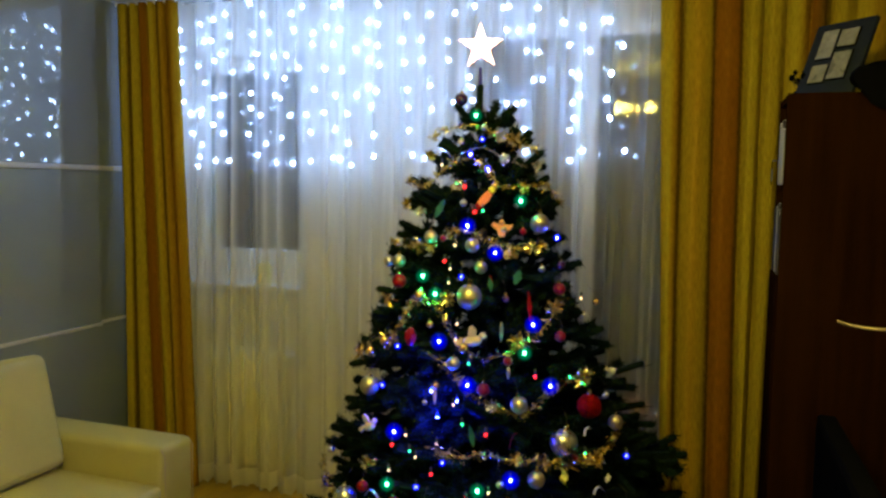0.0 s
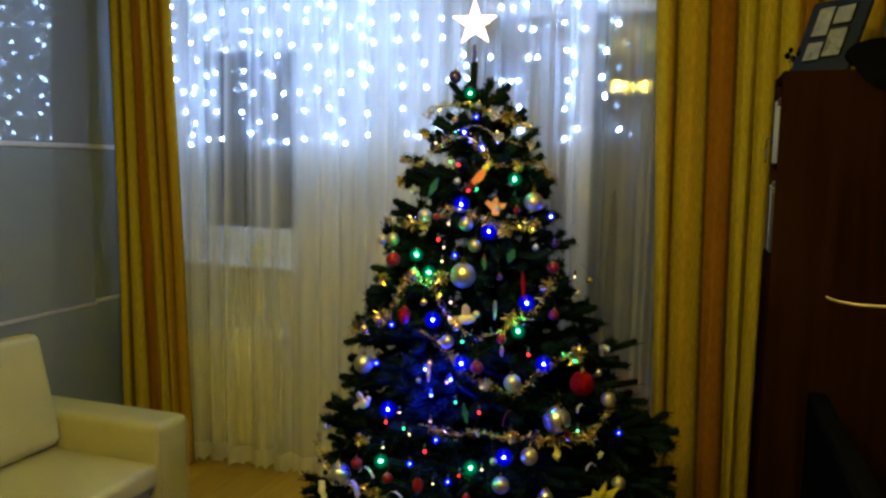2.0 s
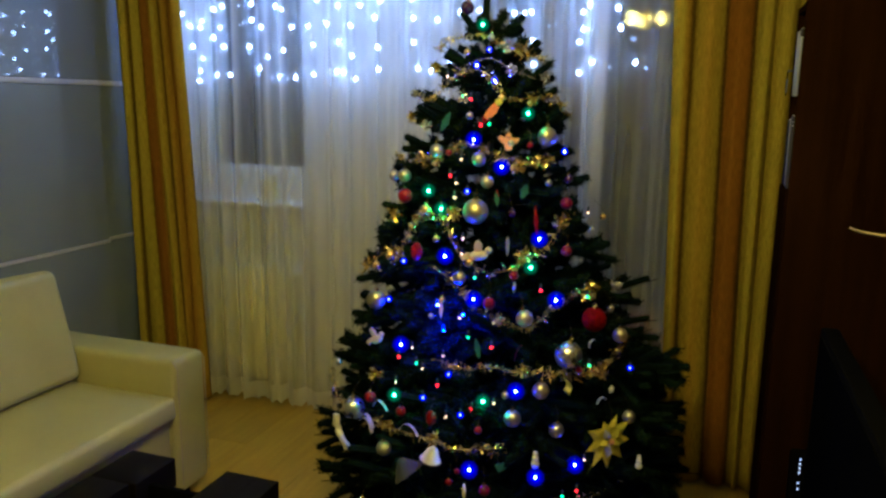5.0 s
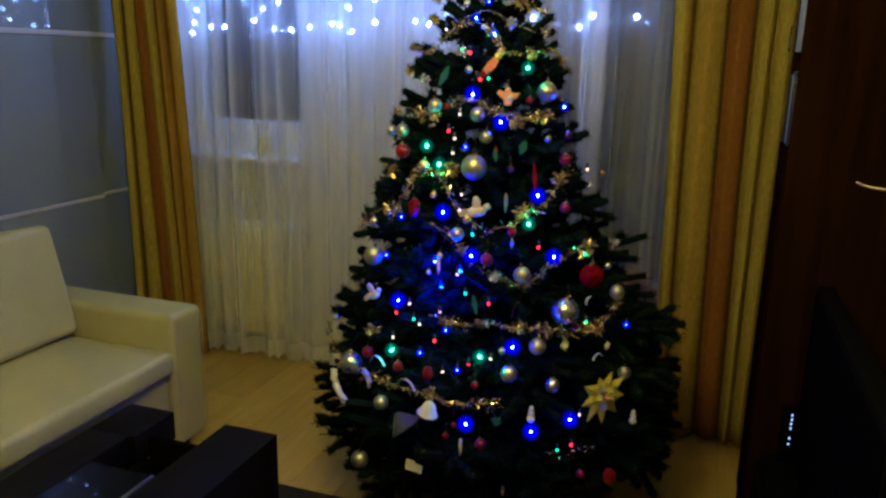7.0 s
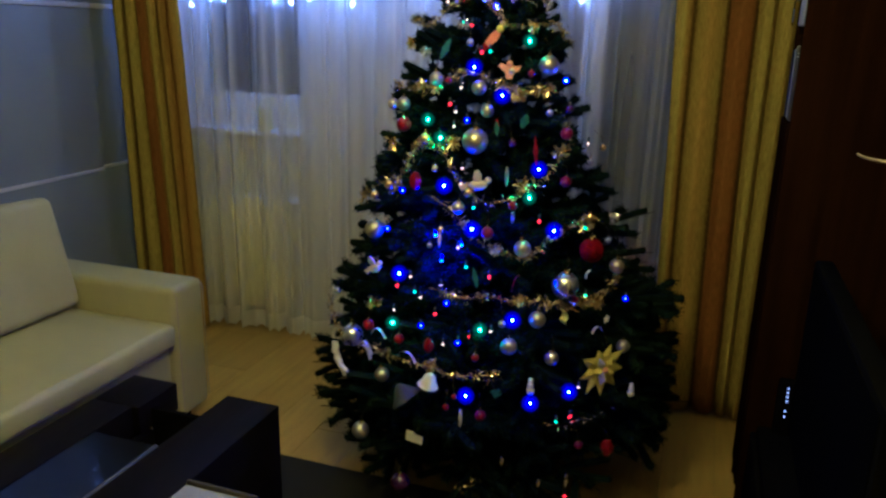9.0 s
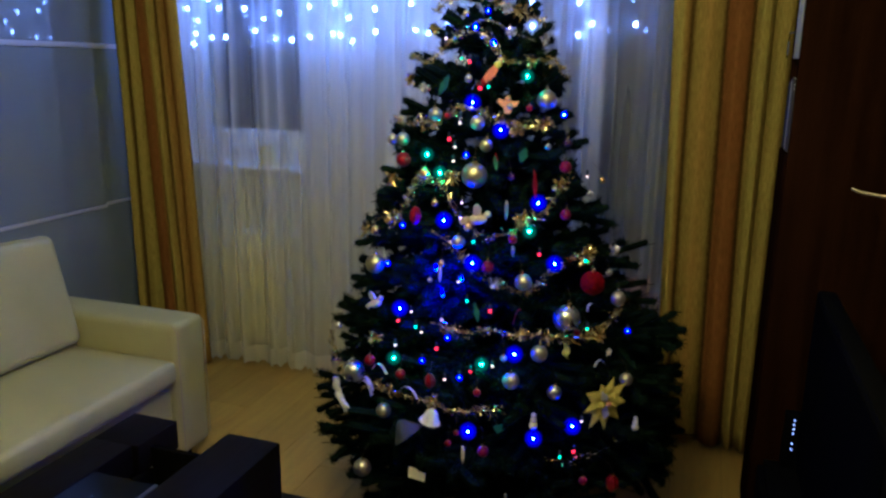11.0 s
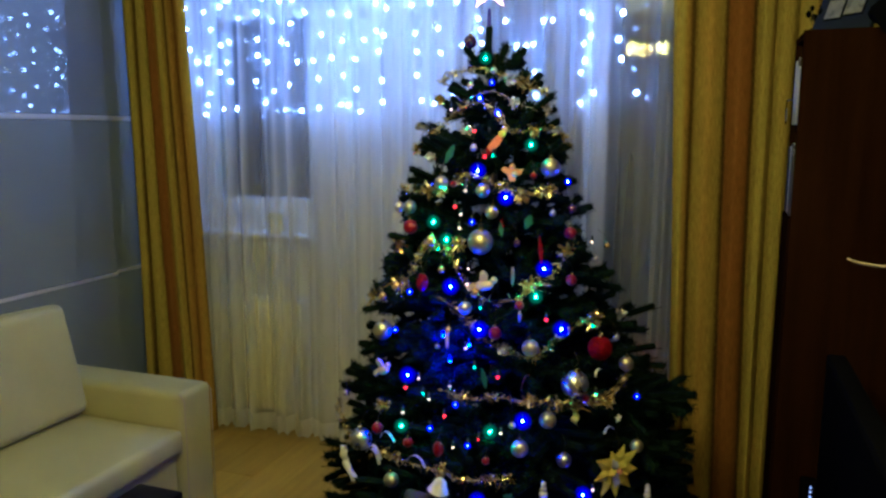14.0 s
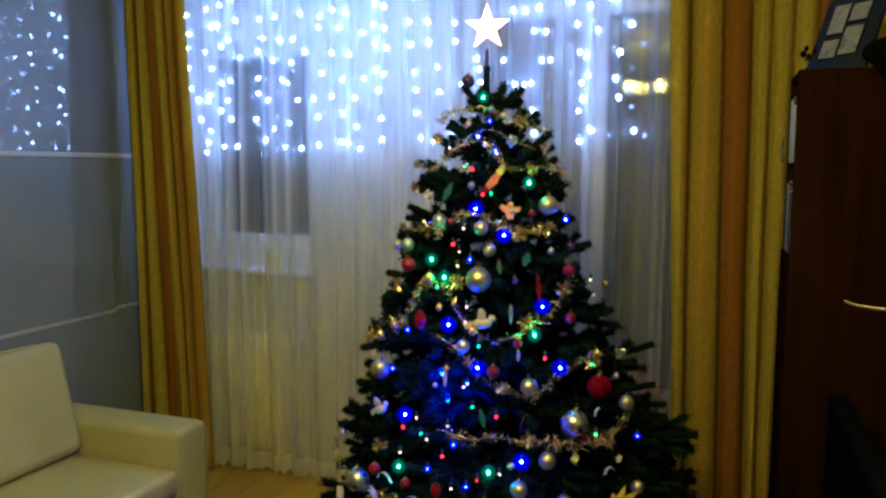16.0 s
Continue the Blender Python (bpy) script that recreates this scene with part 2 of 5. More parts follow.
BLUSH = mat("pale pink ceramic", (0.62, 0.5, 0.43), (0.55, 0.44, 0.37), 20, 0.4)
TEAL = mat("teal felt", (0.012, 0.11, 0.08), (0.007, 0.07, 0.05), 25, 0.8)
TERRACOTTA = mat("terracotta", (0.55, 0.2, 0.07), (0.45, 0.15, 0.05), 20, 0.8, bump=0.3)
GREY = mat("grey card", (0.032, 0.026, 0.022), None, 25, 0.8)
CARD = mat("pale grey board", (0.30, 0.29, 0.27), (0.24, 0.23, 0.21), 12, 0.7, bump=0.2)
HOLDER = mat("violet plastic", (0.05, 0.03, 0.30), (0.03, 0.02, 0.2), 12, 0.4)
NAVY = mat("navy lacquer", (0.012, 0.018, 0.038), (0.008, 0.011, 0.022), 10, 0.6, spec=0.1)
PRINT = mat("faded photo print", (0.25, 0.25, 0.24), (0.10, 0.10, 0.10), 18, 0.3)
BEIGE = mat("pale dry twig", (0.62, 0.55, 0.45), (0.5, 0.43, 0.34), 60, 0.8, bump=0.4)
SHADE = glow("warm lamp glass", (1.0, 0.80, 0.11), LAMP_GLOW)
LED_COLD = glow("cold white diode", (0.38, 0.58, 1.0), LED_WHITE)
LED_STAR = glow("warm white star", (1.0, 0.60, 0.45), 5.0)
LED_BLUE = glow("blue diode", (0.15, 0.17, 1.0), LED_COLOUR * 1.6)
LED_GREEN = glow("green diode", (0.25, 1.0, 0.45), LED_COLOUR * 0.6)
LED_RED = glow("red diode", (1.0, 0.015, 0.015), 6.0)
LED_WARM = glow("warm diode", (1.0, 0.62, 0.26), LED_COLOUR * 0.12)
LED_GREEN_DIM = glow("dim green diode", (0.05, 1.0, 0.25), LED_COLOUR * 0.12)
LED_BLUE_DIM = glow("dim blue diode", (0.10, 0.12, 1.0), LED_COLOUR * 0.5)
# glow shells added round the diodes, lens bloom built as geometry
HALO_BLUE = bloom_shell("blue bloom shell", (0.0, 0.0, 1.0), 1.9)
OUTER_BLUE = bloom_shell("outer blue bloom shell", (0.0, 0.0, 1.0), 1.1, 0.12)
HALO_GREEN = bloom_shell("green bloom shell", (0.0, 0.6, 0.16), 0.9)
OUTER_GREEN = bloom_shell("outer green bloom shell", (0.0, 0.6, 0.2), 0.5, 0.12)
LED_DEVICE = glow("device light", (0.6, 0.75, 1.0), 1.3)


# ---- mesh helpers ----
def empty(name, place=(0, 0, 0), label="", category="", group="", kind=""):
    ob = new(name)
    ob.location = place
    ob.empty_display_size = 0.05
    return tagged(ob, label, category, group, kind)


def to_mesh(name, bm, material, smooth=True):
    me = bpy.data.meshes.new(name)
    bm.to_mesh(me)
    bm.free()
    me.materials.append(material)
    if smooth:
        me.shade_smooth()
    return me


def sharp(ob, angle=35):
    """Keeps edges past the angle crisp."""
    ob.data.set_sharp_from_angle(angle=radians(angle))
    return ob


def part(name, bm, material, parent=None, label="", smooth=True):
    ob = new(name, to_mesh(name, bm, material, smooth))
    if smooth:
        sharp(ob)
    if parent:
        ob.parent = parent
    return tagged(ob, label)


def share(name, mesh, parent, m):
    ob = new(name, mesh)
    ob.parent = parent
    ob.matrix_basis = m
    return ob


def box(lo, hi, bevel=0.004, segments=2, bm=None):
    bm = bm or bmesh.new()
    made = bmesh.ops.create_cube(bm, size=1)["verts"]
    c = [(a + b) / 2 for a, b in zip(lo, hi)]
    s = [b - a for a, b in zip(lo, hi)]
    for v in made:
        v.co = Vector((c[0] + v.co.x * s[0], c[1] + v.co.y * s[1], c[2] + v.co.z * s[2]))
    if bevel:
        edges = {e for v in made for e in v.link_edges}
        bmesh.ops.bevel(bm, geom=list(edges), offset=bevel, segments=segments, profile=0.5, affect="EDGES")
    return bm


def lathe(profile, steps=20, bm=None, m=Matrix()):
    """A turned shape from (radius, height) pairs."""
    bm = bm or bmesh.new()
    rings = []
    for r, z in profile:
        if r < 1e-5:
            rings.append([bm.verts.new(m @ Vector((0, 0, z)))])
        else:
            rings.append([bm.verts.new(m @ Vector((r * math.cos(2 * math.pi * i / steps), r * math.sin(2 * math.pi * i / steps), z))) for i in range(steps)])
    for a, b in zip(rings, rings[1:]):
        for i in range(steps):
            j = (i + 1) % steps
            f = [a[i % len(a)], a[j % len(a)], b[j % len(b)], b[i % len(b)]]
            f = list(dict.fromkeys(f))
            if len(f) > 2:
                bm.faces.new(f)
    bmesh.ops.recalc_face_normals(bm, faces=bm.faces)
    return bm


def ball_profile(r, n=10, squash=1.0):
    return [(r * math.sin(math.pi * i / n), -r * squash * math.cos(math.pi * i / n)) for i in range(n + 1)]


def tube(points, radius, sides=6, bm=None, taper=1.0):
    """A round tube along points; taper is the end's share of the radius."""
    bm = bm or bmesh.new()
    pts = [Vector(p) for p in points]
    rings = []
    side = None
    for i, p in enumerate(pts):
        way = (pts[min(i + 1, len(pts) - 1)] - pts[max(i - 1, 0)]).normalized()
        if side is None:
            side = way.orthogonal().normalized()
        side = (side - way * side.dot(way)).normalized()
        up = way.cross(side)
        r = radius * (1 + (taper - 1) * i / max(1, len(pts) - 1))
        rings.append([bm.verts.new(p + r * (math.cos(2 * math.pi * k / sides) * side + math.sin(2 * math.pi * k / sides) * up)) for k in range(sides)])
    for a, b in zip(rings, rings[1:]):
        for k in range(sides):
            bm.faces.new((a[k], a[(k + 1) % sides], b[(k + 1) % sides], b[k]))
    bm.faces.new(rings[0][::-1])
    bm.faces.new(rings[-1])
    return bm


def smooth_path(points, n):
    """Catmull-Rom through the points, n steps a span."""
    p = [Vector(q) for q in points]
    p = [p[0] * 2 - p[1]] + p + [p[-1] * 2 - p[-2]]
    out = []
    for i in range(1, len(p) - 2):
        for k in range(n):
            t = k / n
            out.append(0.5 * (2 * p[i] + (p[i + 1] - p[i - 1]) * t + (2 * p[i - 1] - 5 * p[i] + 4 * p[i + 1] - p[i + 2]) * t * t
                              + (3 * p[i] - p[i - 1] - 3 * p[i + 1] + p[i + 2]) * t ** 3))
    return out + [p[-2]]


# ---- the room ----
X_LEFT, X_RIGHT, Y_BACK, Y_WALL, Z_CEIL = -3.50, 0.66, -2.60, 3.42, 2.56
DOORS_X = -2.87          # front of the sliding wardrobe doors


def window_wall():
    """The outer wall with two openings, built round them."""
    bm = bmesh.new()
    y0, y1 = Y_WALL, Y_WALL + 0.32
    cuts = [(-2.67, -1.92, 1.07, 2.25), (-1.16, 0.12, 0.48, 2.36)]
    box((X_LEFT - 0.2, y0, -0.1), (cuts[0][0], y1, Z_CEIL + 0.1), 0, bm=bm)
    box((cuts[0][1], y0, -0.1), (cuts[1][0], y1, Z_CEIL + 0.1), 0, bm=bm)
    box((cuts[1][1], y0, -0.1), (X_RIGHT + 0.2, y1, Z_CEIL + 0.1), 0, bm=bm)
    for a, b, lo, hi in cuts:
        box((a, y0, -0.1), (b, y1, lo), 0, bm=bm)
        box((a, y0, hi), (b, y1, Z_CEIL + 0.1), 0, bm=bm)
    return tagged(part("wall_north", bm, WALL, smooth=False), "pale painted outer wall with two windows", "wall", kind="structure")


window_wall()
tagged(part("wall_west", box((X_LEFT - 0.2, Y_BACK, -0.1), (X_LEFT, Y_WALL, Z_CEIL + 0.1), 0), WALL, smooth=False), "pale painted wall behind the wardrobe", "wall", kind="structure")
tagged(part("wall_east", box((X_RIGHT, Y_BACK, -0.1), (X_RIGHT + 0.2, Y_WALL, Z_CEIL + 0.1), 0), SHELL, smooth=False), "unseen side wall in dark brown", "wall", kind="structure")
tagged(part("wall_south", box((X_LEFT - 0.2, Y_BACK - 0.2, -0.1), (X_RIGHT + 0.2, Y_BACK, Z_CEIL + 0.1), 0), SHELL, smooth=False), "unseen back wall in dark brown", "wall", kind="structure")
tagged(part("ceiling", box((X_LEFT, Y_BACK, Z_CEIL), (X_RIGHT, Y_WALL, Z_CEIL + 0.1), 0), CEIL, smooth=False), "white painted ceiling", "ceiling", kind="structure")
floor = tagged(part("floor", box((X_LEFT, Y_BACK, -0.1), (X_RIGHT, Y_WALL, -0.004), 0), UNDER, smooth=False), "light oak laminate floor in long boards", "floor", kind="structure")


def sash(name, x0, x1, z0, z1, panes, label, low=0.17):
    """A white window: frame, mullions, a glass pane in each field and a sill."""
    ob = empty(name, ((x0 + x1) / 2, Y_WALL + 0.12, z0), label, "window", kind="structure")
    inv = Matrix.Translation(ob.location).inverted()

    def add(nm, bm, m):
        bm.transform(inv)
        return part(nm, bm, m, ob)
    y0, y1, w = Y_WALL + 0.08, Y_WALL + 0.15, 0.075
    bm = box((x0, y0, z0), (x0 + w, y1, z1))
    box((x1 - w, y0, z0), (x1, y1, z1), bm=bm)
    box((x0 + w, y0, z0), (x1 - w, y1, z0 + low), bm=bm)
    box((x0 + w, y0, z1 - w), (x1 - w, y1, z1), bm=bm)
    add("window_frame", bm, WHITE)
    span = (x1 - x0 - 2 * w) / panes
    for i in range(panes):
        a = x0 + w + i * span
        if i:
            add("mullion", box((a - 0.05, y0 - 0.005, z0 + low + 0.002), (a + 0.05, y1 + 0.004, z1 - w - 0.002)), WHITE)
        g = add("pane", box((a + (0.052 if i else 0.002), y0 + 0.03, z0 + low + 0.002), (a + span - (0.052 if i < panes - 1 else 0.002), y0 + 0.036, z1 - w - 0.002), 0), GLASS)
        g.visible_shadow = False
        g = add("pane", box((a + (0.052 if i else 0.002), y0 + 0.052, z0 + low + 0.002), (a + span - (0.052 if i < panes - 1 else 0.002), y0 + 0.056, z1 - w - 0.002), 0), GLASS)
        g.visible_shadow = False
    add("window_sill", box((x0 + 0.03, Y_WALL - 0.05, z0 - 0.035), (x1 - 0.03, y0 - 0.002, z0 - 0.002), 0.008), WHITE)
    return ob


sash("window_1", -2.67, -1.92, 1.07, 2.25, 1, "white framed window with dark night behind the glass")
sash("window_2", -1.16, 0.12, 0.48, 2.36, 2, "wide white framed window showing the dark night outside", 0.09)
tagged(part("backdrop", box((-14, 22, -6), (14, 22.2, 12), 0), mat("night", (0.012, 0.012, 0.014), None, 0.3, 1.0)), "dark night beyond the windows", "backdrop", kind="structure")


# ---- sliding wardrobe along the left side ----
def wardrobe():
    ob = empty("wardrobe", (DOORS_X - 0.3, 1.6, 0), "tall wardrobe with glossy grey-blue glass sliding doors and aluminium strips", "wardrobe")
    inv = Matrix.Translation(ob.location).inverted()

    def add(nm, bm, m, parent=ob, label=""):
        bm.transform(inv)
        return part(nm, bm, m, parent, label, smooth=nm != "panel")
    add("body", box((X_LEFT + 0.005, -0.4, 0.0), (DOORS_X - 0.092, Y_WALL - 0.01, Z_CEIL - 0.004)), WHITE)
    for a, b, back in ((-0.4, 0.92, 0.0), (0.94, 2.16, 0.0), (2.18, 3.03, 0.0), (3.034, Y_WALL - 0.012, 0.045)):
        front = DOORS_X - back
        door = add("sliding_door", box((front - 0.042, a, 0.004), (front - 0.029, b, Z_CEIL - 0.008), 0.002), BLACK, label="aluminium framed sliding door")
        for z, half in ((0.02, 0.0125), (0.868, 0.008), (1.660, 0.0125), (Z_CEIL - 0.036, 0.0125)):
            add("strip", box((front - 0.028, a, z - half), (front + 0.006, b, z + half), 0.003), ALU, door, "brushed aluminium strip")
        for lo, hi in ((0.034, 0.859), (0.877, 1.646), (1.674, Z_CEIL - 0.05)):
            add("panel", box((front - 0.028, a + 0.002, lo), (front, b - 0.002, hi), 0.0015), LACOBEL, door, "grey-blue coated glass panel")
    return ob


wardrobe()


# ---- window dressing ----
def cloth(x0, x1, y, z0, z1, folds, depth, seed, gather=0.0, steps=None, rows=24, scallop=0.0, u_per_m=1.0, vary=(0.45, 1.15), part_rows=None, over=0.45, flare=0.0, spread=(0.75, 0.35)):
    """A hanging cloth with irregular upright folds; u runs along the unfolded width."""
    rng = np.random.default_rng(seed)
    steps = steps or folds * 14
    phase = np.cumsum(rng.uniform(0.6, 1.5, folds + 2))
    s = np.linspace(0, folds, steps + 1)
    ph = np.interp(s, np.arange(folds + 2), phase) * 2 * math.pi / 1.05
    amp = np.interp(s, np.arange(folds + 1), rng.uniform(*vary, folds + 1))
    bm = bmesh.new()
    uvl = bm.loops.layers.uv.new("cloth")
    grid, us = [], []
    for r in range(rows + 1):
        k = r / rows
        row = []
        open_ = spread[0] + spread[1] * k
        for i, q in enumerate(s):
            x = x0 + (x1 - x0) * i / steps
            mid = (x0 + x1) / 2
            x = mid + (x - mid) * (1 - gather * (1 - k) * 0.25) + flare * k * i / steps
            d = depth * amp[i] * open_
            yy = y + d * math.sin(ph[i]) + 0.3 * d * math.sin(2.3 * ph[i] + 1.2 * k) + 0.006 * math.sin(5 * k + 0.7 * q)
            xx = x + over * d * math.cos(ph[i] + 0.4 * k)
            zz = z1 + (z0 - z1) * k
            if scallop and r == rows:
                zz += scallop * abs(math.sin(ph[i] * 1.5))
            row.append(bm.verts.new((xx, yy, zz)))
        grid.append(row)
    top = grid[0]
    run = [0.0]
    for a, b in zip(top, top[1:]):
        run.append(run[-1] + math.hypot(b.co.x - a.co.x, b.co.y - a.co.y))
    lo, hi = part_rows or (0, rows)
    for r in range(lo, hi):
        for i in range(steps):
            f = bm.faces.new((grid[r][i], grid[r + 1][i], grid[r + 1][i + 1], grid[r][i + 1]))
            for loop, (rr, ii) in zip(f.loops, ((r, i), (r + 1, i), (r + 1, i + 1), (r, i + 1))):
                loop[uvl].uv = (run[ii] * u_per_m, rr / rows * 2.5)
    bmesh.ops.delete(bm, geom=[v for v in bm.verts if not v.link_faces], context="VERTS")
    return bm


def hung(name, place, label, m, hem_material, thick, hem_label, **shape):
    """A curtain: the cloth, its hem and the gliders it hangs from, under one object at its top."""
    ob = empty(name, place, label, "curtain")
    inv = Matrix.Translation(place).inverted()
    rows = shape.get("rows", 24)
    pieces = [("cloth", (0, rows - 1), m, ""), ("hem", (rows - 1, rows), hem_material, hem_label)]
    if not hem_label:
        pieces = [("cloth", (0, rows), m, "")]
    for nm, span, mm, lab in pieces:
        bm = cloth(part_rows=span, **shape)
        bm.transform(inv)
        o = part(nm, bm, mm, ob, lab)
        o.data.set_sharp_from_angle(angle=3.1)
        if thick:
            mod = o.modifiers.new("thickness", "SOLIDIFY")
            mod.thickness = thick if nm == "cloth" else thick * 1.2
    n = int((shape["x1"] - shape["x0"]) / 0.09)
    for k in range(n):
        x = shape["x0"] + (k + 0.5) * (shape["x1"] - shape["x0"]) / n
        part("glider", box((x - place[0] - 0.004, shape["y"] - place[1] - 0.004, -0.012), (x - place[0] + 0.004, shape["y"] - place[1] + 0.004, 0.006), 0.0015, 1), WHITE, ob)
    return ob


hung("sheer_curtain", (-1.29, 3.24, 2.493), "white sheer voile curtain hanging to the floor", VOILE, LACE, 0.0, "denser white lace hem",
     x0=-2.56, x1=-0.02, y=3.240, z0=0.03, z1=2.49, folds=22, depth=0.035, seed=3, steps=900, scallop=0.018, vary=(0.35, 1.15), over=0.22, spread=(0.6, 0.5))


def pleats(upper, lower, y, z0, z1, depth, seed, rows=30, per=16):
    """A heavy cloth in rounded pleats that meet in narrow creases; upper and lower give the creases' places along the rail and the hem."""
    rng = np.random.default_rng(seed)
    n = len(upper) - 1
    amp = rng.uniform(0.7, 1.15, n)
    sway = rng.uniform(-1, 1, (n + 1, 3))
    bm = bmesh.new()
    uvl = bm.loops.layers.uv.new("cloth")
    grid = []
    for r in range(rows + 1):
        k = r / rows
        crease = [a + (b - a) * k + 0.006 * (w[0] * math.sin(3 * k + 3 * w[1]) + 0.5 * w[2] * math.sin(9 * k)) for a, b, w in zip(upper, lower, sway)]
        row = []
        for i in range(n):
            for q in range(per + (i == n - 1)):
                f = q / per
                bulge = math.sin(math.pi * f) ** 0.62
                d = depth * amp[i] * (0.85 + 0.25 * k)
                ripple = 0.05 * math.sin(2 * math.pi * f * 2 + 4 * k + i) * bulge
                row.append((bm.verts.new((crease[i] + (crease[i + 1] - crease[i]) * f, y + d * (0.5 - bulge - ripple), z1 + (z0 - z1) * k)), (upper[i] + (upper[i + 1] - upper[i]) * f - upper[0]) / (upper[-1] - upper[0])))
        grid.append(row)
    for r in range(rows):
        for i in range(len(grid[0]) - 1):
            f = bm.faces.new((grid[r][i][0], grid[r + 1][i][0], grid[r + 1][i + 1][0], grid[r][i + 1][0]))
            for loop, (rr, ii) in zip(f.loops, ((r, i), (r + 1, i), (r + 1, i + 1), (r, i + 1))):
                loop[uvl].uv = (grid[rr][ii][1], rr / rows * 2.5)
    return bm


def drape(label, m, upper, lower, y, depth, seed):
    ob = empty("drape", ((upper[0] + upper[-1]) / 2, y, 2.493), label, "curtain")
    inv = Matrix.Translation(ob.location).inverted()
    bm = pleats(upper, lower, y, 0.025, 2.49, depth, seed)
    bm.transform(inv)
    o = part("cloth", bm, m, ob)
    o.data.set_sharp_from_angle(angle=3.1)
    o.modifiers.new("thickness", "SOLIDIFY").thickness = 0.003
    for x in upper:
        part("glider", box((x - ob.location.x - 0.004, -0.004, -0.012), (x - ob.location.x + 0.004, 0.004, 0.006), 0.0015, 1), WHITE, ob)


drape("yellow and rust striped drape, drawn open beside the wardrobe", DRAPE_WEST,
      (-2.870, -2.795, -2.741, -2.676, -2.632, -2.572, -2.508), (-2.840, -2.766, -2.676, -2.597, -2.538, -2.478, -2.414), 3.172, 0.05, 5)
drape("yellow and rust striped drape beside the cabinet", DRAPE_EAST,
      (-0.195, -0.108, 0.016, 0.116, 0.19, 0.268, 0.355, 0.425, 0.51, 0.62), (-0.11, -0.06, 0.07, 0.165, 0.215, 0.28, 0.37, 0.44, 0.52, 0.62), 3.168, 0.055, 8)
tagged(part("curtain_rail", box((-2.86, 3.14, 2.50), (0.64, 3.32, Z_CEIL - 0.003), 0.006), WHITE), "white ceiling mounted curtain rail", "curtain rail")


def radiator():
    ob = empty("radiator", (-2.25, 3.36, 0.1), "cream enamelled panel radiator under the window", "radiator")
    x0, x1, y0, y1 = -0.32, 0.24, -0.04, 0.05
    part("panel", box((x0, y0, 0.02), (x1, y0 + 0.02, 0.62), 0.006), RADIATOR, ob)
    for i in range(12):
        x = x0 + 0.03 + i * (x1 - x0 - 0.06) / 11
        part("rib", box((x - 0.012, y0 - 0.012, 0.05), (x + 0.012, y0 - 0.001, 0.59), 0.005), RADIATOR, ob)
    part("grille", box((x0, y0 + 0.021, 0.60), (x1, y1, 0.625), 0.004), RADIATOR, ob)
    part("side", box((x1 + 0.001, y0, 0.02), (x1 + 0.006, y1, 0.62), 0.002), RADIATOR, ob)
    valve = part("valve", lathe([(0, -0.02), (0.022, -0.02), (0.026, 0.0), (0.026, 0.05), (0.018, 0.062), (0, 0.064)], 16), WHITE, ob)
    valve.matrix_basis = pose(x1 + 0.045, y0 + 0.02, 0.62, 90, 0, 0)
    part("pipe", tube([(x1 + 0.045, 0.02, 0.62), (x1 + 0.045, 0.02, -0.1)], 0.009, 8), WHITE, ob)


radiator()


# ---- icicle lights behind the voile ----
def led_mesh(m, r, name):
    return to_mesh(name, lathe([(0, -r * 1.3), (r * 0.8, -r * 0.8), (r, 0), (r * 0.75, r * 0.8), (0, r * 1.2)], 8), m)


LED_Y = 3.274
NEAR = LED_Y / 3.290
COLD_MESH = led_mesh(LED_COLD, 0.0104, "bulb")


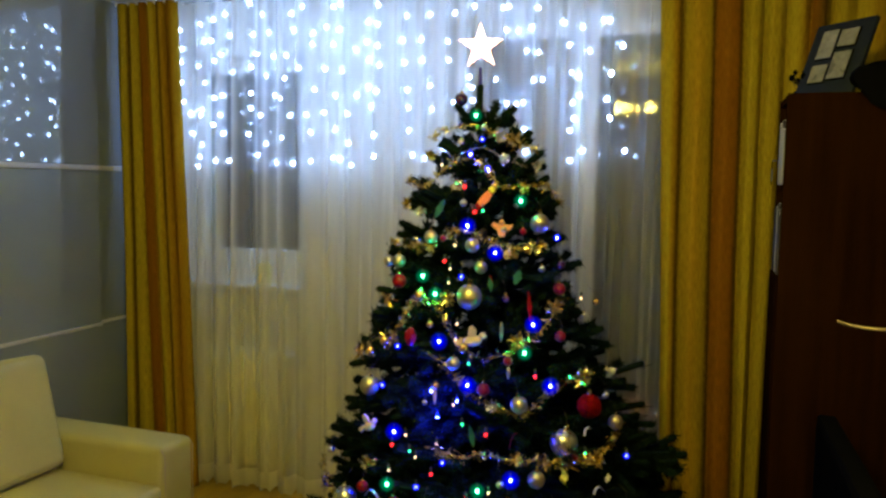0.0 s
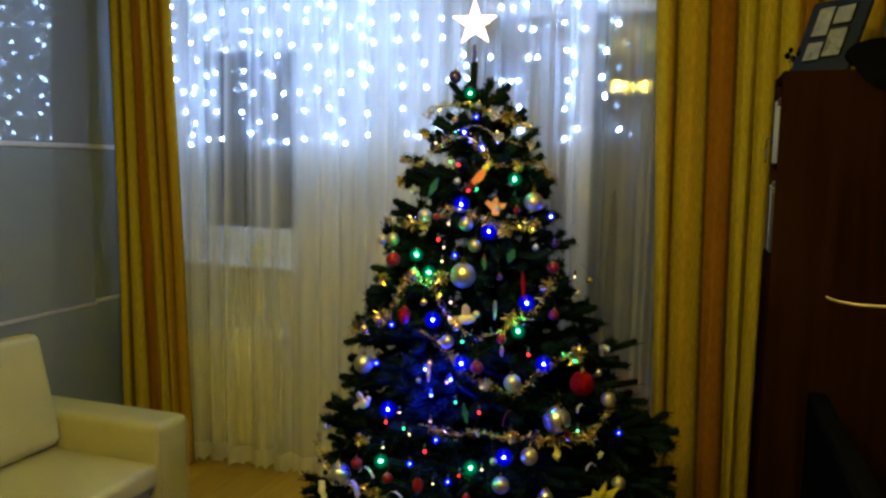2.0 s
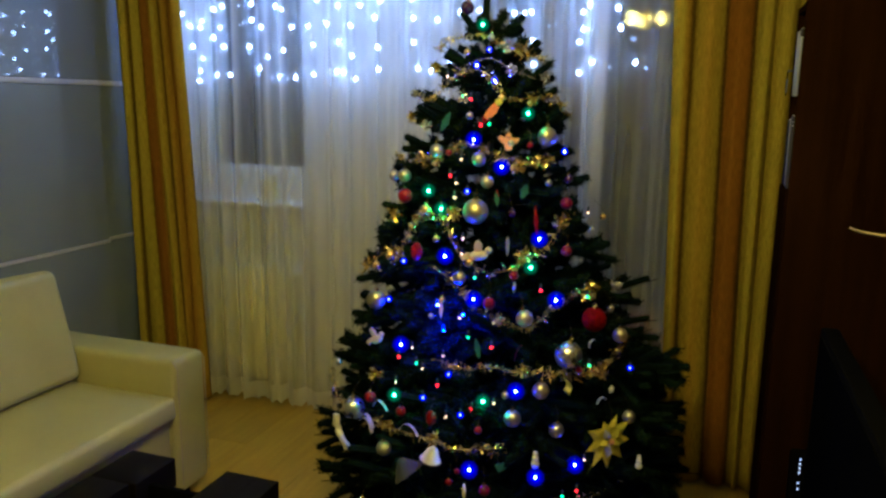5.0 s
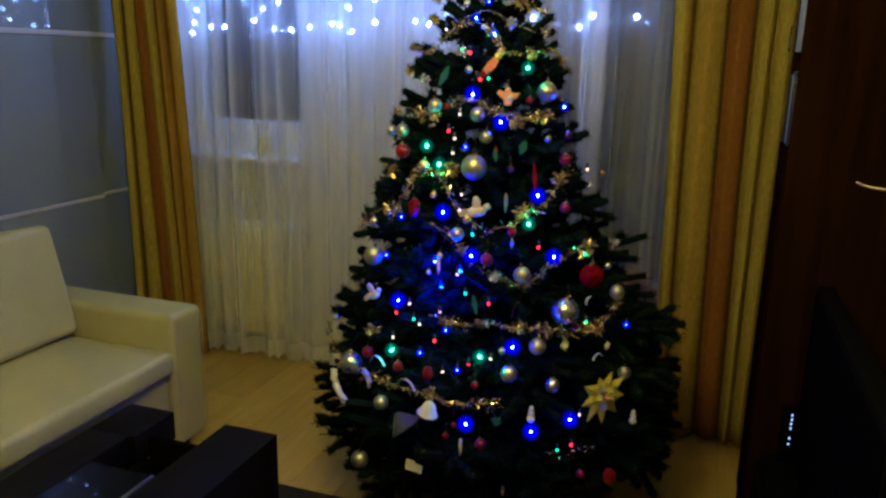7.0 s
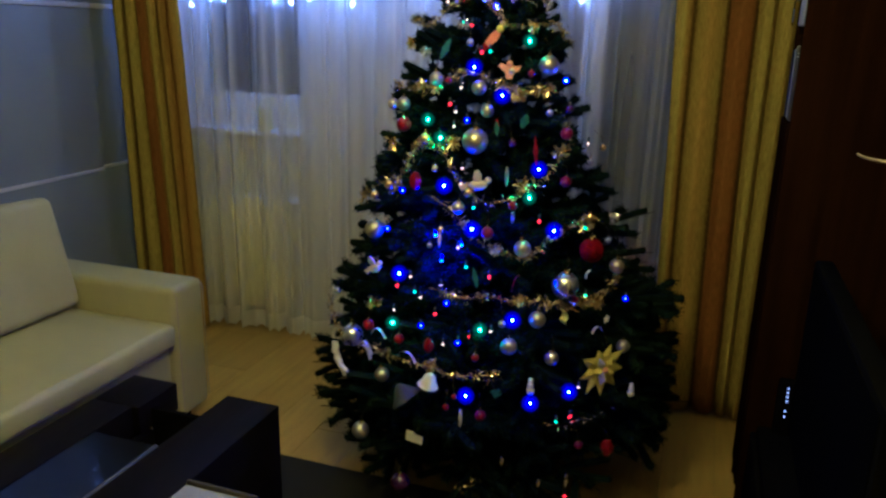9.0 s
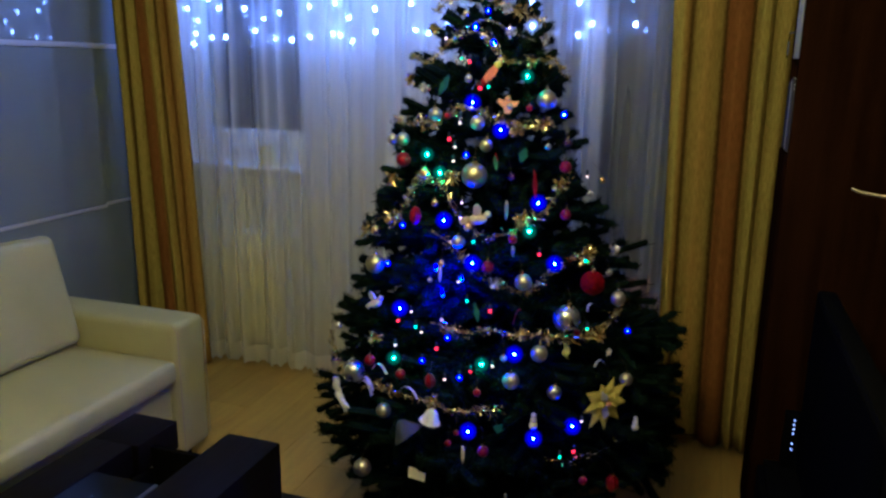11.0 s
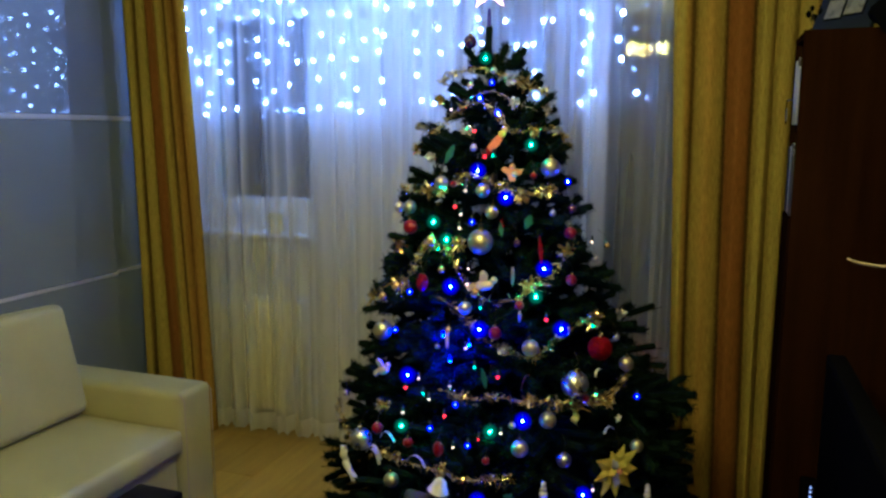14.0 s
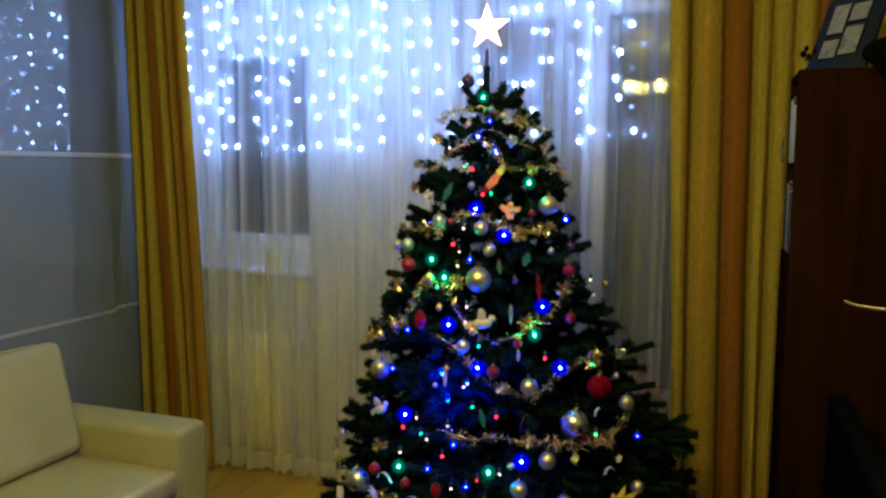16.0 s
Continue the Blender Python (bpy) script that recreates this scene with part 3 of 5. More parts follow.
def icicle_lights():
    ob = empty("icicle_lights", (-1.35, LED_Y, 2.47), "cold white icicle light curtain hanging in the window, lit", "string lights")
    rng = random.Random(4)
    part("lead_cable", tube([(-1.24 + i * 0.048, rng.uniform(-0.004, 0.004), 0.03) for i in range(50)], 0.003, 5), CABLE, ob)

    def strand(*spots):
        """A dark cable that hangs down through its bulbs."""
        pts = [(spots[0][0] + 1.35 + 0.01, 0.004, 0.03)]
        for x, z in spots:
            x, z = x * NEAR, 1.6 + (z - 1.6) * NEAR
            y = rng.uniform(-0.006, 0.008)
            share("bulb", COLD_MESH, ob, pose(x + 1.35, y, z - 2.47, rng.uniform(-25, 25), rng.uniform(-25, 25), 0))
            pts.append((x + 1.35 + 0.004, y + 0.008, z - 2.47 + 0.008))
        part("strand", tube(smooth_path(pts, 3), 0.0018, 4), CABLE, ob)
    strand((-2.573, 2.373), (-2.560, 2.278), (-2.572, 2.210), (-2.567, 2.109), (-2.554, 2.007), (-2.506, 1.945), (-2.504, 1.847))
    strand((-2.448, 2.395), (-2.458, 2.186), (-2.431, 2.102), (-2.436, 1.967), (-2.454, 1.939), (-2.445, 1.788), (-2.457, 1.727), (-2.471, 1.678))
    strand((-2.366, 2.411), (-2.388, 2.313), (-2.422, 2.306), (-2.362, 2.208), (-2.364, 2.023), (-2.372, 1.889), (-2.367, 1.707))
    strand((-2.306, 2.438), (-2.273, 2.330), (-2.321, 2.237), (-2.323, 2.037), (-2.331, 1.937), (-2.315, 1.845), (-2.279, 1.708))
    strand((-2.160, 2.482), (-2.142, 2.330), (-2.123, 2.235), (-2.149, 2.172), (-2.262, 2.148), (-2.156, 2.044), (-2.154, 1.968), (-2.167, 1.842))
    strand((-2.080, 2.423), (-2.054, 2.334), (-2.065, 2.125), (-2.095, 1.934), (-2.069, 1.793), (-2.115, 1.737))
    strand((-2.020, 2.217), (-2.020, 2.030), (-1.988, 2.015), (-1.982, 1.821), (-2.005, 1.701))
    strand((-1.921, 2.417), (-1.912, 2.340), (-1.950, 2.220), (-1.963, 2.111), (-1.934, 1.931), (-1.915, 1.696))
    strand((-1.862, 2.448), (-1.881, 2.158), (-1.846, 1.933), (-1.821, 1.848), (-1.821, 1.710))
    strand((-1.807, 2.322), (-1.807, 2.268), (-1.794, 2.052), (-1.744, 1.942))
    strand((-1.695, 2.436), (-1.734, 2.345), (-1.694, 2.263), (-1.739, 2.147), (-1.687, 2.022), (-1.683, 1.860), (-1.700, 1.724))
    strand((-1.665, 2.447), (-1.664, 2.328), (-1.654, 2.137), (-1.617, 1.932), (-1.616, 1.795), (-1.661, 1.719))
    strand((-1.577, 2.232), (-1.573, 2.020), (-1.594, 1.690))
    strand((-1.517, 2.360), (-1.525, 2.269), (-1.512, 2.182), (-1.514, 2.058), (-1.499, 1.965), (-1.483, 1.832), (-1.482, 1.733))
    strand((-1.468, 2.435), (-1.464, 2.344), (-1.469, 2.248), (-1.457, 2.156), (-1.470, 2.036))
    strand((-1.322, 2.375), (-1.338, 2.266), (-1.328, 2.162), (-1.318, 2.040), (-1.306, 1.957), (-1.304, 1.852), (-1.286, 1.739))
    strand((-1.206, 2.374), (-1.251, 2.264), (-1.244, 2.172), (-1.201, 2.055), (-1.191, 1.947), (-1.223, 1.726))
    strand((-1.089, 2.375), (-1.122, 2.251), (-1.115, 2.167), (-1.087, 1.976), (-1.135, 1.760))
    strand((-0.996, 2.397), (-1.014, 2.088), (-1.002, 2.040), (-0.995, 1.982))
    strand((-0.865, 2.384), (-0.850, 2.288), (-0.892, 2.074), (-0.837, 1.966))
    strand((-0.840, 2.388), (-0.794, 2.280), (-0.756, 2.193), (-0.798, 1.965))
    strand((-0.710, 2.378), (-0.736, 2.292), (-0.703, 2.186), (-0.682, 2.068), (-0.722, 2.067), (-0.765, 1.970), (-0.757, 1.853), (-0.749, 1.753))
    strand((-0.594, 2.307), (-0.567, 2.209), (-0.556, 2.094), (-0.547, 1.965), (-0.540, 1.895), (-0.556, 1.846), (-0.552, 1.717))
    strand((-0.513, 2.283), (-0.481, 2.182), (-0.526, 2.074), (-0.519, 1.996), (-0.497, 1.761))
    strand((-0.426, 2.307), (-0.387, 2.084), (-0.403, 1.977), (-0.388, 1.898))
    strand((-0.402, 2.306), (-0.342, 2.195), (-0.322, 1.759))


icicle_lights()


# ---- pots on the window sill ----
def pot(x, y, s):
    ob = empty("flower_pot", (x, y, 0.479), "small orange terracotta flower pot on the window sill", "flower pot", "pots on the sill")
    part("pot", lathe([(0, 0), (0.030 * s, 0), (0.042 * s, 0.075 * s), (0.047 * s, 0.076 * s), (0.048 * s, 0.10 * s), (0.042 * s, 0.10 * s), (0.040 * s, 0.085 * s), (0, 0.085 * s)], 18), TERRACOTTA, ob)
    part("soil", lathe([(0, 0.09 * s), (0.039 * s, 0.088 * s), (0.039 * s, 0.086 * s)], 14), BARK, ob)


def candle_jar():
    ob = empty("candle_jar", (-2.16, Y_WALL - 0.008, 1.069), "small yellow candle in a jar on the sill", "candle")
    part("jar", lathe([(0, 0), (0.036, 0), (0.038, 0.01), (0.038, 0.10), (0.035, 0.10), (0.035, 0.085), (0, 0.084)], 18), YELLOW, ob)
    part("wick", tube([(0, 0, 0.084), (0.001, 0, 0.096)], 0.0012, 5), BLACK, ob)


candle_jar()
pot(-0.255, 3.452, 1.55)
pot(-0.140, 3.402, 1.1)


# ---- sofa ----
def cushion(lo, hi, r, sag=0.0, tilt=None):
    bm = box(lo, hi, r, 4)
    bmesh.ops.subdivide_edges(bm, edges=[e for e in bm.edges if e.calc_length() > 0.12], cuts=5, use_grid_fill=True)
    c = [(a + b) / 2 for a, b in zip(lo, hi)]
    h = [(b - a) / 2 for a, b in zip(lo, hi)]
    for v in bm.verts:
        u = [(v.co[i] - c[i]) / h[i] for i in range(3)]
        bulge = (1 - u[0] ** 2) * (1 - u[1] ** 2)
        if u[2] > 0.5:
            v.co.z += sag * max(0, bulge) + 0.004 * noise.noise(v.co * 6)
        side = max(0, (1 - u[1] ** 2)) * max(0, 1 - u[2] ** 2)
        if u[0] > 0.8:
            v.co.x += sag * side
    return bm


def sofa():
    ob = empty("sofa", (-2.35, 1.4, 0), "cream leather sofa with broad square arms, along the wardrobe", "sofa")
    inv = Matrix.Translation(ob.location).inverted()

    def add(nm, bm, m=LEATHER, parent=ob, label=""):
        bm.transform(inv)
        return part(nm, bm, m, parent, label)
    y0, y1 = 0.36, 2.445
    back, front, arm = -2.84, -1.872, 0.185
    for a in (y0, y1 - arm):
        arm_ob = add("arm", box((back, a, 0.045), (front, a + arm, 0.60), 0.032, 4))
        for z in (0.565,):
            add("seam", tube([(front + 0.0015, a + 0.012, 0.08), (front + 0.0015, a + 0.012, z), (front - 0.02, a + 0.012, z + 0.028)], 0.0025, 5), SEAM, arm_ob)
            add("seam", tube([(front + 0.0015, a + arm - 0.012, 0.08), (front + 0.0015, a + arm - 0.012, z), (front - 0.02, a + arm - 0.012, z + 0.028)], 0.0025, 5), SEAM, arm_ob)
    add("base", box((back + 0.01, y0 + arm + 0.002, 0.05), (front - 0.035, y1 - arm - 0.002, 0.362), 0.012, 3))
    add("back", box((back, y0 + arm + 0.002, 0.364), (back + 0.2, y1 - arm - 0.002, 0.80), 0.03, 4))
    mid = (y0 + y1) / 2
    for a, b in ((y0 + arm + 0.004, mid - 0.002), (mid + 0.002, y1 - arm - 0.004)):
        add("seat_cushion", cushion((back + 0.21, a, 0.367), (front + 0.004, b, 0.462), 0.022, 0.012))
        bm = cushion((-0.10, a + 0.005, 0.0), (0.08, b - 0.004, 0.45), 0.035, 0.015)
        bm.transform(Matrix.Translation((-2.385, 0, 0.468)) @ Matrix.Rotation(radians(-13), 4, "Y"))
        add("back_cushion", bm)
    for x in (back + 0.08, front - 0.08):
        for y in (y0 + 0.1, y1 - 0.1):
            add("foot", box((x - 0.03, y - 0.03, 0.0), (x + 0.03, y + 0.03, 0.045), 0.004), BLACK)


sofa()


# ---- rug and coffee table ----
tagged(part("rug", box((-1.80, -0.5, 0.0005), (-0.45, 2.225, 0.012), 0.005), RUG), "dark brown short-pile rug under the coffee table", "rug")


def coffee_table():
    ob = empty("coffee_table", (-1.5, 1.2, 0.012), "dark wenge coffee table, smoked glass between thick slabs", "coffee table")
    inv = Matrix.Translation(ob.location).inverted()

    def add(nm, bm, m=WENGE, parent=ob, label=""):
        bm.transform(inv)
        return part(nm, bm, m, parent, label, smooth=nm != "glass_top")
    y0, y1 = 0.72, 1.925
    add("side_slab", box((-1.41, y0, 0.014), (-1.215, y1, 0.40), 0.004))
    add("side_slab", box((-1.80, y0, 0.30), (-1.645, y1 - 0.18, 0.40), 0.004))
    add("corner_block", box((-1.80, y1 - 0.178, 0.30), (-1.622, y1 + 0.012, 0.40), 0.004))
    # black instead of wenge: the open gap's shade put into the colour
    add("end_panel", box((-1.621, y1 - 0.125, 0.112), (-1.412, y1 - 0.105, 0.372), 0.003), BLACK)
    add("lower_shelf", box((-1.80, y0, 0.06), (-1.412, y1, 0.11), 0.004))
    for y in (y0 + 0.05, y1 - 0.16):
        add("leg", box((-1.79, y, 0.112), (-1.70, y + 0.1, 0.298), 0.004))
        add("foot", box((-1.79, y, 0.014), (-1.70, y + 0.1, 0.058), 0.004))
    add("glass_top", box((-1.643, y0 + 0.02, 0.389), (-1.426, 1.585, 0.397), 0.002), TABLE_GLASS, label="smoked glass pane")
    # added lining, its black stands for the shade inside the gap
    add("gap_shade_panel", box((-1.637, 1.50, 0.112), (-1.612, 1.7985, 0.298), 0.002), BLACK)
    # added strip that draws the glint on the polished glass edge
    add("edge_glint", box((-1.424, y0 + 0.02, 0.389), (-1.4125, 1.585, 0.400), 0.002), DARK_ALU, label="thin metal strip in place of the glass edge's glint")


coffee_table()


def storage_box():
    ob = empty("storage_box", (-1.05, 1.20, 0.012), "pale grey lidded storage box beside the coffee table", "storage box")
    part("body", box((-0.098, -0.19, 0.0005), (0.10, 0.182, 0.43), 0.004), CARD, ob)
    part("lid", box((-0.102, -0.195, 0.431), (0.104, 0.176, 0.450), 0.005), CARD, ob)
    part("rim", box((-0.102, 0.178, 0.425), (0.104, 0.188, 0.458), 0.003), GREY, ob, "dark grey back rim")


storage_box()


# ---- tall cabinet with books, against the right wall ----
CAB_X, CAB_Y0, CAB_Y1, CAB_Z = 0.230, 2.51, 2.76, 1.895


def cabinet():
    ob = empty("cabinet", (0.43, 2.635, 0), "tall dark walnut cabinet with an open shelf above a door", "cabinet")
    inv = Matrix.Translation(ob.location).inverted()

    def add(nm, bm, m=WALNUT, parent=ob, label=""):
        bm.transform(inv)
        return part(nm, bm, m, parent, label)
    x1 = X_RIGHT - 0.012
    add("side_panel", box((CAB_X, CAB_Y0, 0.0), (x1, CAB_Y0 + 0.022, CAB_Z), 0.002))
    add("side_panel", box((CAB_X, CAB_Y1 - 0.022, 0.0), (x1, CAB_Y1, CAB_Z), 0.002))
    add("back_panel", box((x1 - 0.012, CAB_Y0 + 0.023, 0.06), (x1, CAB_Y1 - 0.023, CAB_Z - 0.02), 0.001), WALNUT_DARK)
    add("top", box((CAB_X + 0.002, CAB_Y0 + 0.023, CAB_Z - 0.022), (x1, CAB_Y1 - 0.023, CAB_Z - 0.001), 0.002))
    add("plinth", box((CAB_X + 0.03, CAB_Y0 + 0.023, 0.0), (CAB_X + 0.05, CAB_Y1 - 0.023, 0.07), 0.002), WALNUT_DARK)
    for z in (0.07, 0.55, 1.32, 1.60):
        add("shelf", box((CAB_X + 0.012, CAB_Y0 + 0.023, z), (x1 - 0.013, CAB_Y1 - 0.023, z + 0.02), 0.002))
    add("door", box((CAB_X - 0.006, CAB_Y0 + 0.024, 0.075), (CAB_X + 0.010, CAB_Y1 - 0.004, 1.335), 0.003), WALNUT_DARK)


cabinet()


def book(y, w, h, depth, x, z, m, label, tint=None):
    ob = empty("book", (x, y, z), label, "book", "books on the cabinet shelf")
    part("cover", box((0, 0, 0), (depth, w, h), 0.002), m, ob)
    part("pages", box((0.002, 0.003, h + 0.0005), (depth - 0.006, w - 0.003, h + 0.0015), 0), PAPER, ob)


rng = random.Random(2)
for z, hs in ((1.6205, 0.2), (1.3405, 0.22)):
    y = CAB_Y0 + 0.03
    while y < CAB_Y1 - 0.06:
        w = rng.uniform(0.018, 0.034)
        m, lab = rng.choice(((CARD, "pale grey paperback book standing upright"), (GREY, "dark grey hardback book standing upright"), (CARD, "pale grey paperback book standing upright"), (NAVY, "navy hardback book standing upright")))
        book(y, w, hs * rng.uniform(0.82, 1.0), 0.16, CAB_X - 0.006 + rng.uniform(0, 0.008), z, m, lab)
        y += w + 0.002


def photo_frame():
    ob = empty("photo_frame", (0.335, 2.63, CAB_Z), "navy photo frame with four small pictures, leaning back", "photo frame")
    w, h = 0.205, 0.26
    tilt = pose(0, 0, 0.004, -23, 0, 0)
    bm = bmesh.new()
    holes = [(-0.037, 0.180, 0.027, 0.049), (0.030, 0.195, 0.030, 0.029), (-0.037, 0.077, 0.027, 0.030), (0.030, 0.100, 0.030, 0.046)]
    box((-w / 2, 0, 0), (w / 2, 0.016, h), 0.003, bm=bm)
    bm.transform(tilt)
    board = part("frame", bm, NAVY, ob)
    for x, z, hw, hh in holes:
        bm = box((x - hw - 0.003, -0.004, z - hh - 0.004), (x + hw + 0.003, -0.0005, z + hh + 0.004), 0.002)
        bm.transform(tilt)
        part("mount", bm, BLACK, board)
        bm = box((x - hw, -0.007, z - hh), (x + hw, -0.0045, z + hh), 0)
        bm.transform(tilt)
        part("picture", bm, PRINT, board, "faded grey photograph")
    part("strut", box((-0.02, 0.02, 0.0), (0.02, 0.10, 0.004), 0.001), BLACK, ob)
    return ob


def black_bag():
    bm = blob_shape((0, 0, 0), (0.125, 0.08, 0.052))
    for v in bm.verts:
        v.co += Vector((0.4, 0.2, 1)) * 0.012 * noise.noise(v.co * 14)
        v.co.z += 0.040
        if v.co.y < -0.03:
            v.co.z -= 1.9 * (-0.03 - v.co.y)
    ob = part("cloth_bag", bm, BLACK)
    ob.location = (0.520, 2.535, CAB_Z)
    tagged(ob, "crumpled black cloth bag on the cabinet top", "bag")


def blob_shape(c, s):
    return lathe(ball_profile(1.0, 10), 20, None, Matrix.Translation(c) @ Matrix.Diagonal((*s, 1)))


black_bag()


def key_bunch(place):
    ob = empty("key_bunch", place, "bunch of dark metal keys hanging on the cabinet", "keys")
    part("ring", tube([(0, 0.012 * math.cos(a), 0.012 * math.sin(a)) for a in [k * math.pi / 6 for k in range(13)]], 0.0012, 5), BLACK, ob)
    for k, (dy, dz, m) in enumerate(((-0.012, -0.04, DARK_ALU), (0.0, -0.05, BLACK), (0.010, -0.036, BLACK))):
        bm = box((-0.002, dy - 0.006, dz - 0.014), (0.002, dy + 0.006, dz + 0.026), 0.0012)
        part("key", bm, m, ob)
    part("peg", tube([(0.0, 0, 0.012), (0.02, 0, 0.014)], 0.003, 6), DARK_ALU, ob)


def dried_sprigs():
    ob = empty("dried_sprigs", (0.284, 2.725, CAB_Z), "small dark bunch of dried sprigs standing behind the photo frame", "dried plant")
    part("base", lathe([(0, 0), (0.022, 0), (0.026, 0.012), (0.016, 0.03), (0, 0.03)], 14), BLACK, ob)
    r = random.Random(6)
    for k in range(6):
        tip = Vector((r.uniform(-0.025, 0.02), r.uniform(-0.02, 0.02), r.uniform(0.05, 0.10)))
        stem = part("stem", tube([(0, 0, 0.028), tip * 0.6, tip], 0.0014, 5), BARK, ob)
        part("seed_head", lathe(ball_profile(r.uniform(0.006, 0.010), 6, 1.3), 8, m=Matrix.Translation(tip)), BLACK, stem)


dried_sprigs()
key_bunch((0.208, 2.66, 1.685))

frame_ob = photo_frame()
frame_ob.rotation_euler = (0, 0, radians(-45))

tagged(part("wall_twig", tube(smooth_path([(0.1365, 0.855, 1.4695), (0.143, 0.855, 1.4668), (0.155, 0.856, 1.4645), (0.185, 0.857, 1.463), (0.30, 0.858, 1.468), (0.48, 0.858, 1.49), (X_RIGHT - 0.001, 0.857, 1.52)], 6), 0.0011, 6, taper=1.9), BEIGE), "thin pale beige twig reaching out from the side wall", "twig")


# ---- television corner ----
def tv_stand():
    ob = empty("tv_stand", (0.425, 1.7, 0), "low black television stand along the side wall", "tv stand")
    part("body", box((-0.16, -0.75, 0.03), (0.22, 0.79, 0.34), 0.006), BLACK, ob)
    for i in range(3):
        y = -0.74 + i * 0.507
        part("drawer_front", box((-0.178, y + 0.003, 0.05), (-0.162, y + 0.503, 0.32), 0.003), BLACK, ob)
    for x in (-0.12, 0.12):
        for y in (-0.68, 0.7):
            part("foot", box((x - 0.02, y - 0.02, 0), (x + 0.02, y + 0.02, 0.029), 0.002), BLACK, ob)


def television():
    ob = empty("television", (0.37, 1.87, 0.341), "black flat screen television, switched off", "television")
    part("housing", box((-0.03, -0.5, 0.06), (0.02, 0.5, 0.62), 0.008), BLACK, ob)
    part("screen", box((-0.0325, -0.48, 0.08), (-0.0305, 0.48, 0.60), 0), SCREEN, ob)
    part("neck", box((-0.02, -0.06, 0.012), (0.015, 0.06, 0.059), 0.004), BLACK, ob)
    part("base", box((-0.1, -0.2, 0.0), (0.1, 0.2, 0.011), 0.004), BLACK, ob)


def router():
    ob = empty("router", (0.338, 2.455, 0.341), "black upright network router with a column of lights", "router")
    part("body", box((-0.03, -0.012, 0), (0.1, 0.02, 0.19), 0.006), BLACK, ob)
    for i, z in enumerate((0.165, 0.150, 0.135, 0.120, 0.085, 0.065)):
        part("indicator", box((-0.005, -0.0145, z), (0.0, -0.0125, z + 0.006), 0), LED_DEVICE, ob, "small blue-white light")


tv_stand()
television()
router()


# ---- ceiling lamp, seen mirrored in the window glass ----
def ceiling_lamp():
    c = Vector((-0.54, 0.90, Z_CEIL))
    ob = empty("ceiling_lamp", c, "brass ceiling lamp with three warm opal glass globes, lit", "ceiling lamp")
    part("canopy", lathe([(0, -0.001), (0.06, -0.001), (0.055, -0.03), (0.012, -0.045), (0.012, -0.40), (0, -0.405)], 20), GOLD, ob)
    for k in range(3):
        a = radians(20 + 120 * k)
        tip = Vector((0.13 * math.cos(a), 0.13 * math.sin(a), -0.39))
        arm = part("arm", tube(smooth_path([(0, 0, -0.38), (tip.x * 0.5, tip.y * 0.5, -0.35), tip], 6), 0.006, 8), GOLD, ob)
        cup = part("cup", lathe([(0, -0.012), (0.02, -0.01), (0.03, 0.006), (0.026, 0.006), (0.0, -0.004)], 16), GOLD, ob)
        cup.location = tip
        globe = part("globe", lathe(ball_profile(0.055, 14), 24, m=Matrix.Translation((0, 0, 0.058))), SHADE, ob, "glowing warm opal glass globe")
        globe.location = tip


ceiling_lamp()


# ---- christmas tree ----
TX, TY, T_LOW, T_TOP = -0.70, 2.50, 0.22, 1.955
PROFILE = ((0.15, 0.50), (0.25, 0.60), (0.5, 0.60), (0.87, 0.52), (1.1, 0.445), (1.53, 0.30), (1.74, 0.175), (1.85, 0.095), (1.955, 0.02))


def reach(z):
    return float(np.interp(z, [p[0] for p in PROFILE], [p[1] for p in PROFILE]))


def on_tree(az, z, out=0.0):
    """A place on the crown: az in degrees from the viewer's side, turning right."""
    a = radians(az)
    r = reach(z) + out
    toward = Vector((-TX, -TY, 0)).normalized()
    right = Vector((-toward.y, toward.x, 0))
    return Vector((TX, TY, z)) + r * (math.cos(a) * toward + math.sin(a) * right)


def sprig(bm, a, way, length, rng, needles=120, fat=0.023):
    """A bottle-brush tip: a wire core with flat foil needles all round it, blunt at the end."""
    way = way.normalized()
    s = way.orthogonal().normalized()
    u = way.cross(s)
    rings = []
    for t, w in ((0.0, 0.003), (0.2, 0.012), (0.93, 0.0125), (1.0, 0.005)):
        c = a + way * length * t
        rings.append([bm.verts.new(c + w * (math.cos(k * 1.2566) * s + math.sin(k * 1.2566) * u)) for k in range(5)])
    for ra, rb in zip(rings, rings[1:]):
        for k in range(5):
            bm.faces.new((ra[k], ra[(k + 1) % 5], rb[(k + 1) % 5], rb[k]))
    for i in range(needles):
        t = (i + rng.random()) / needles
        p = a + way * length * t
        g = rng.uniform(0, 2 * math.pi)
        d = math.cos(g) * s + math.sin(g) * u
        side = way.cross(d)
        tip = p + (d * rng.uniform(0.8, 1.15) + way * rng.uniform(0.0, 0.4)).normalized() * fat * rng.uniform(0.75, 1.1) * min(1, 0.35 + 3 * t)
        v = [bm.verts.new(p + side * 0.0017), bm.verts.new(p - side * 0.0017), bm.verts.new(tip - side * 0.0013), bm.verts.new(tip + side * 0.0013)]
        bm.faces.new(v)


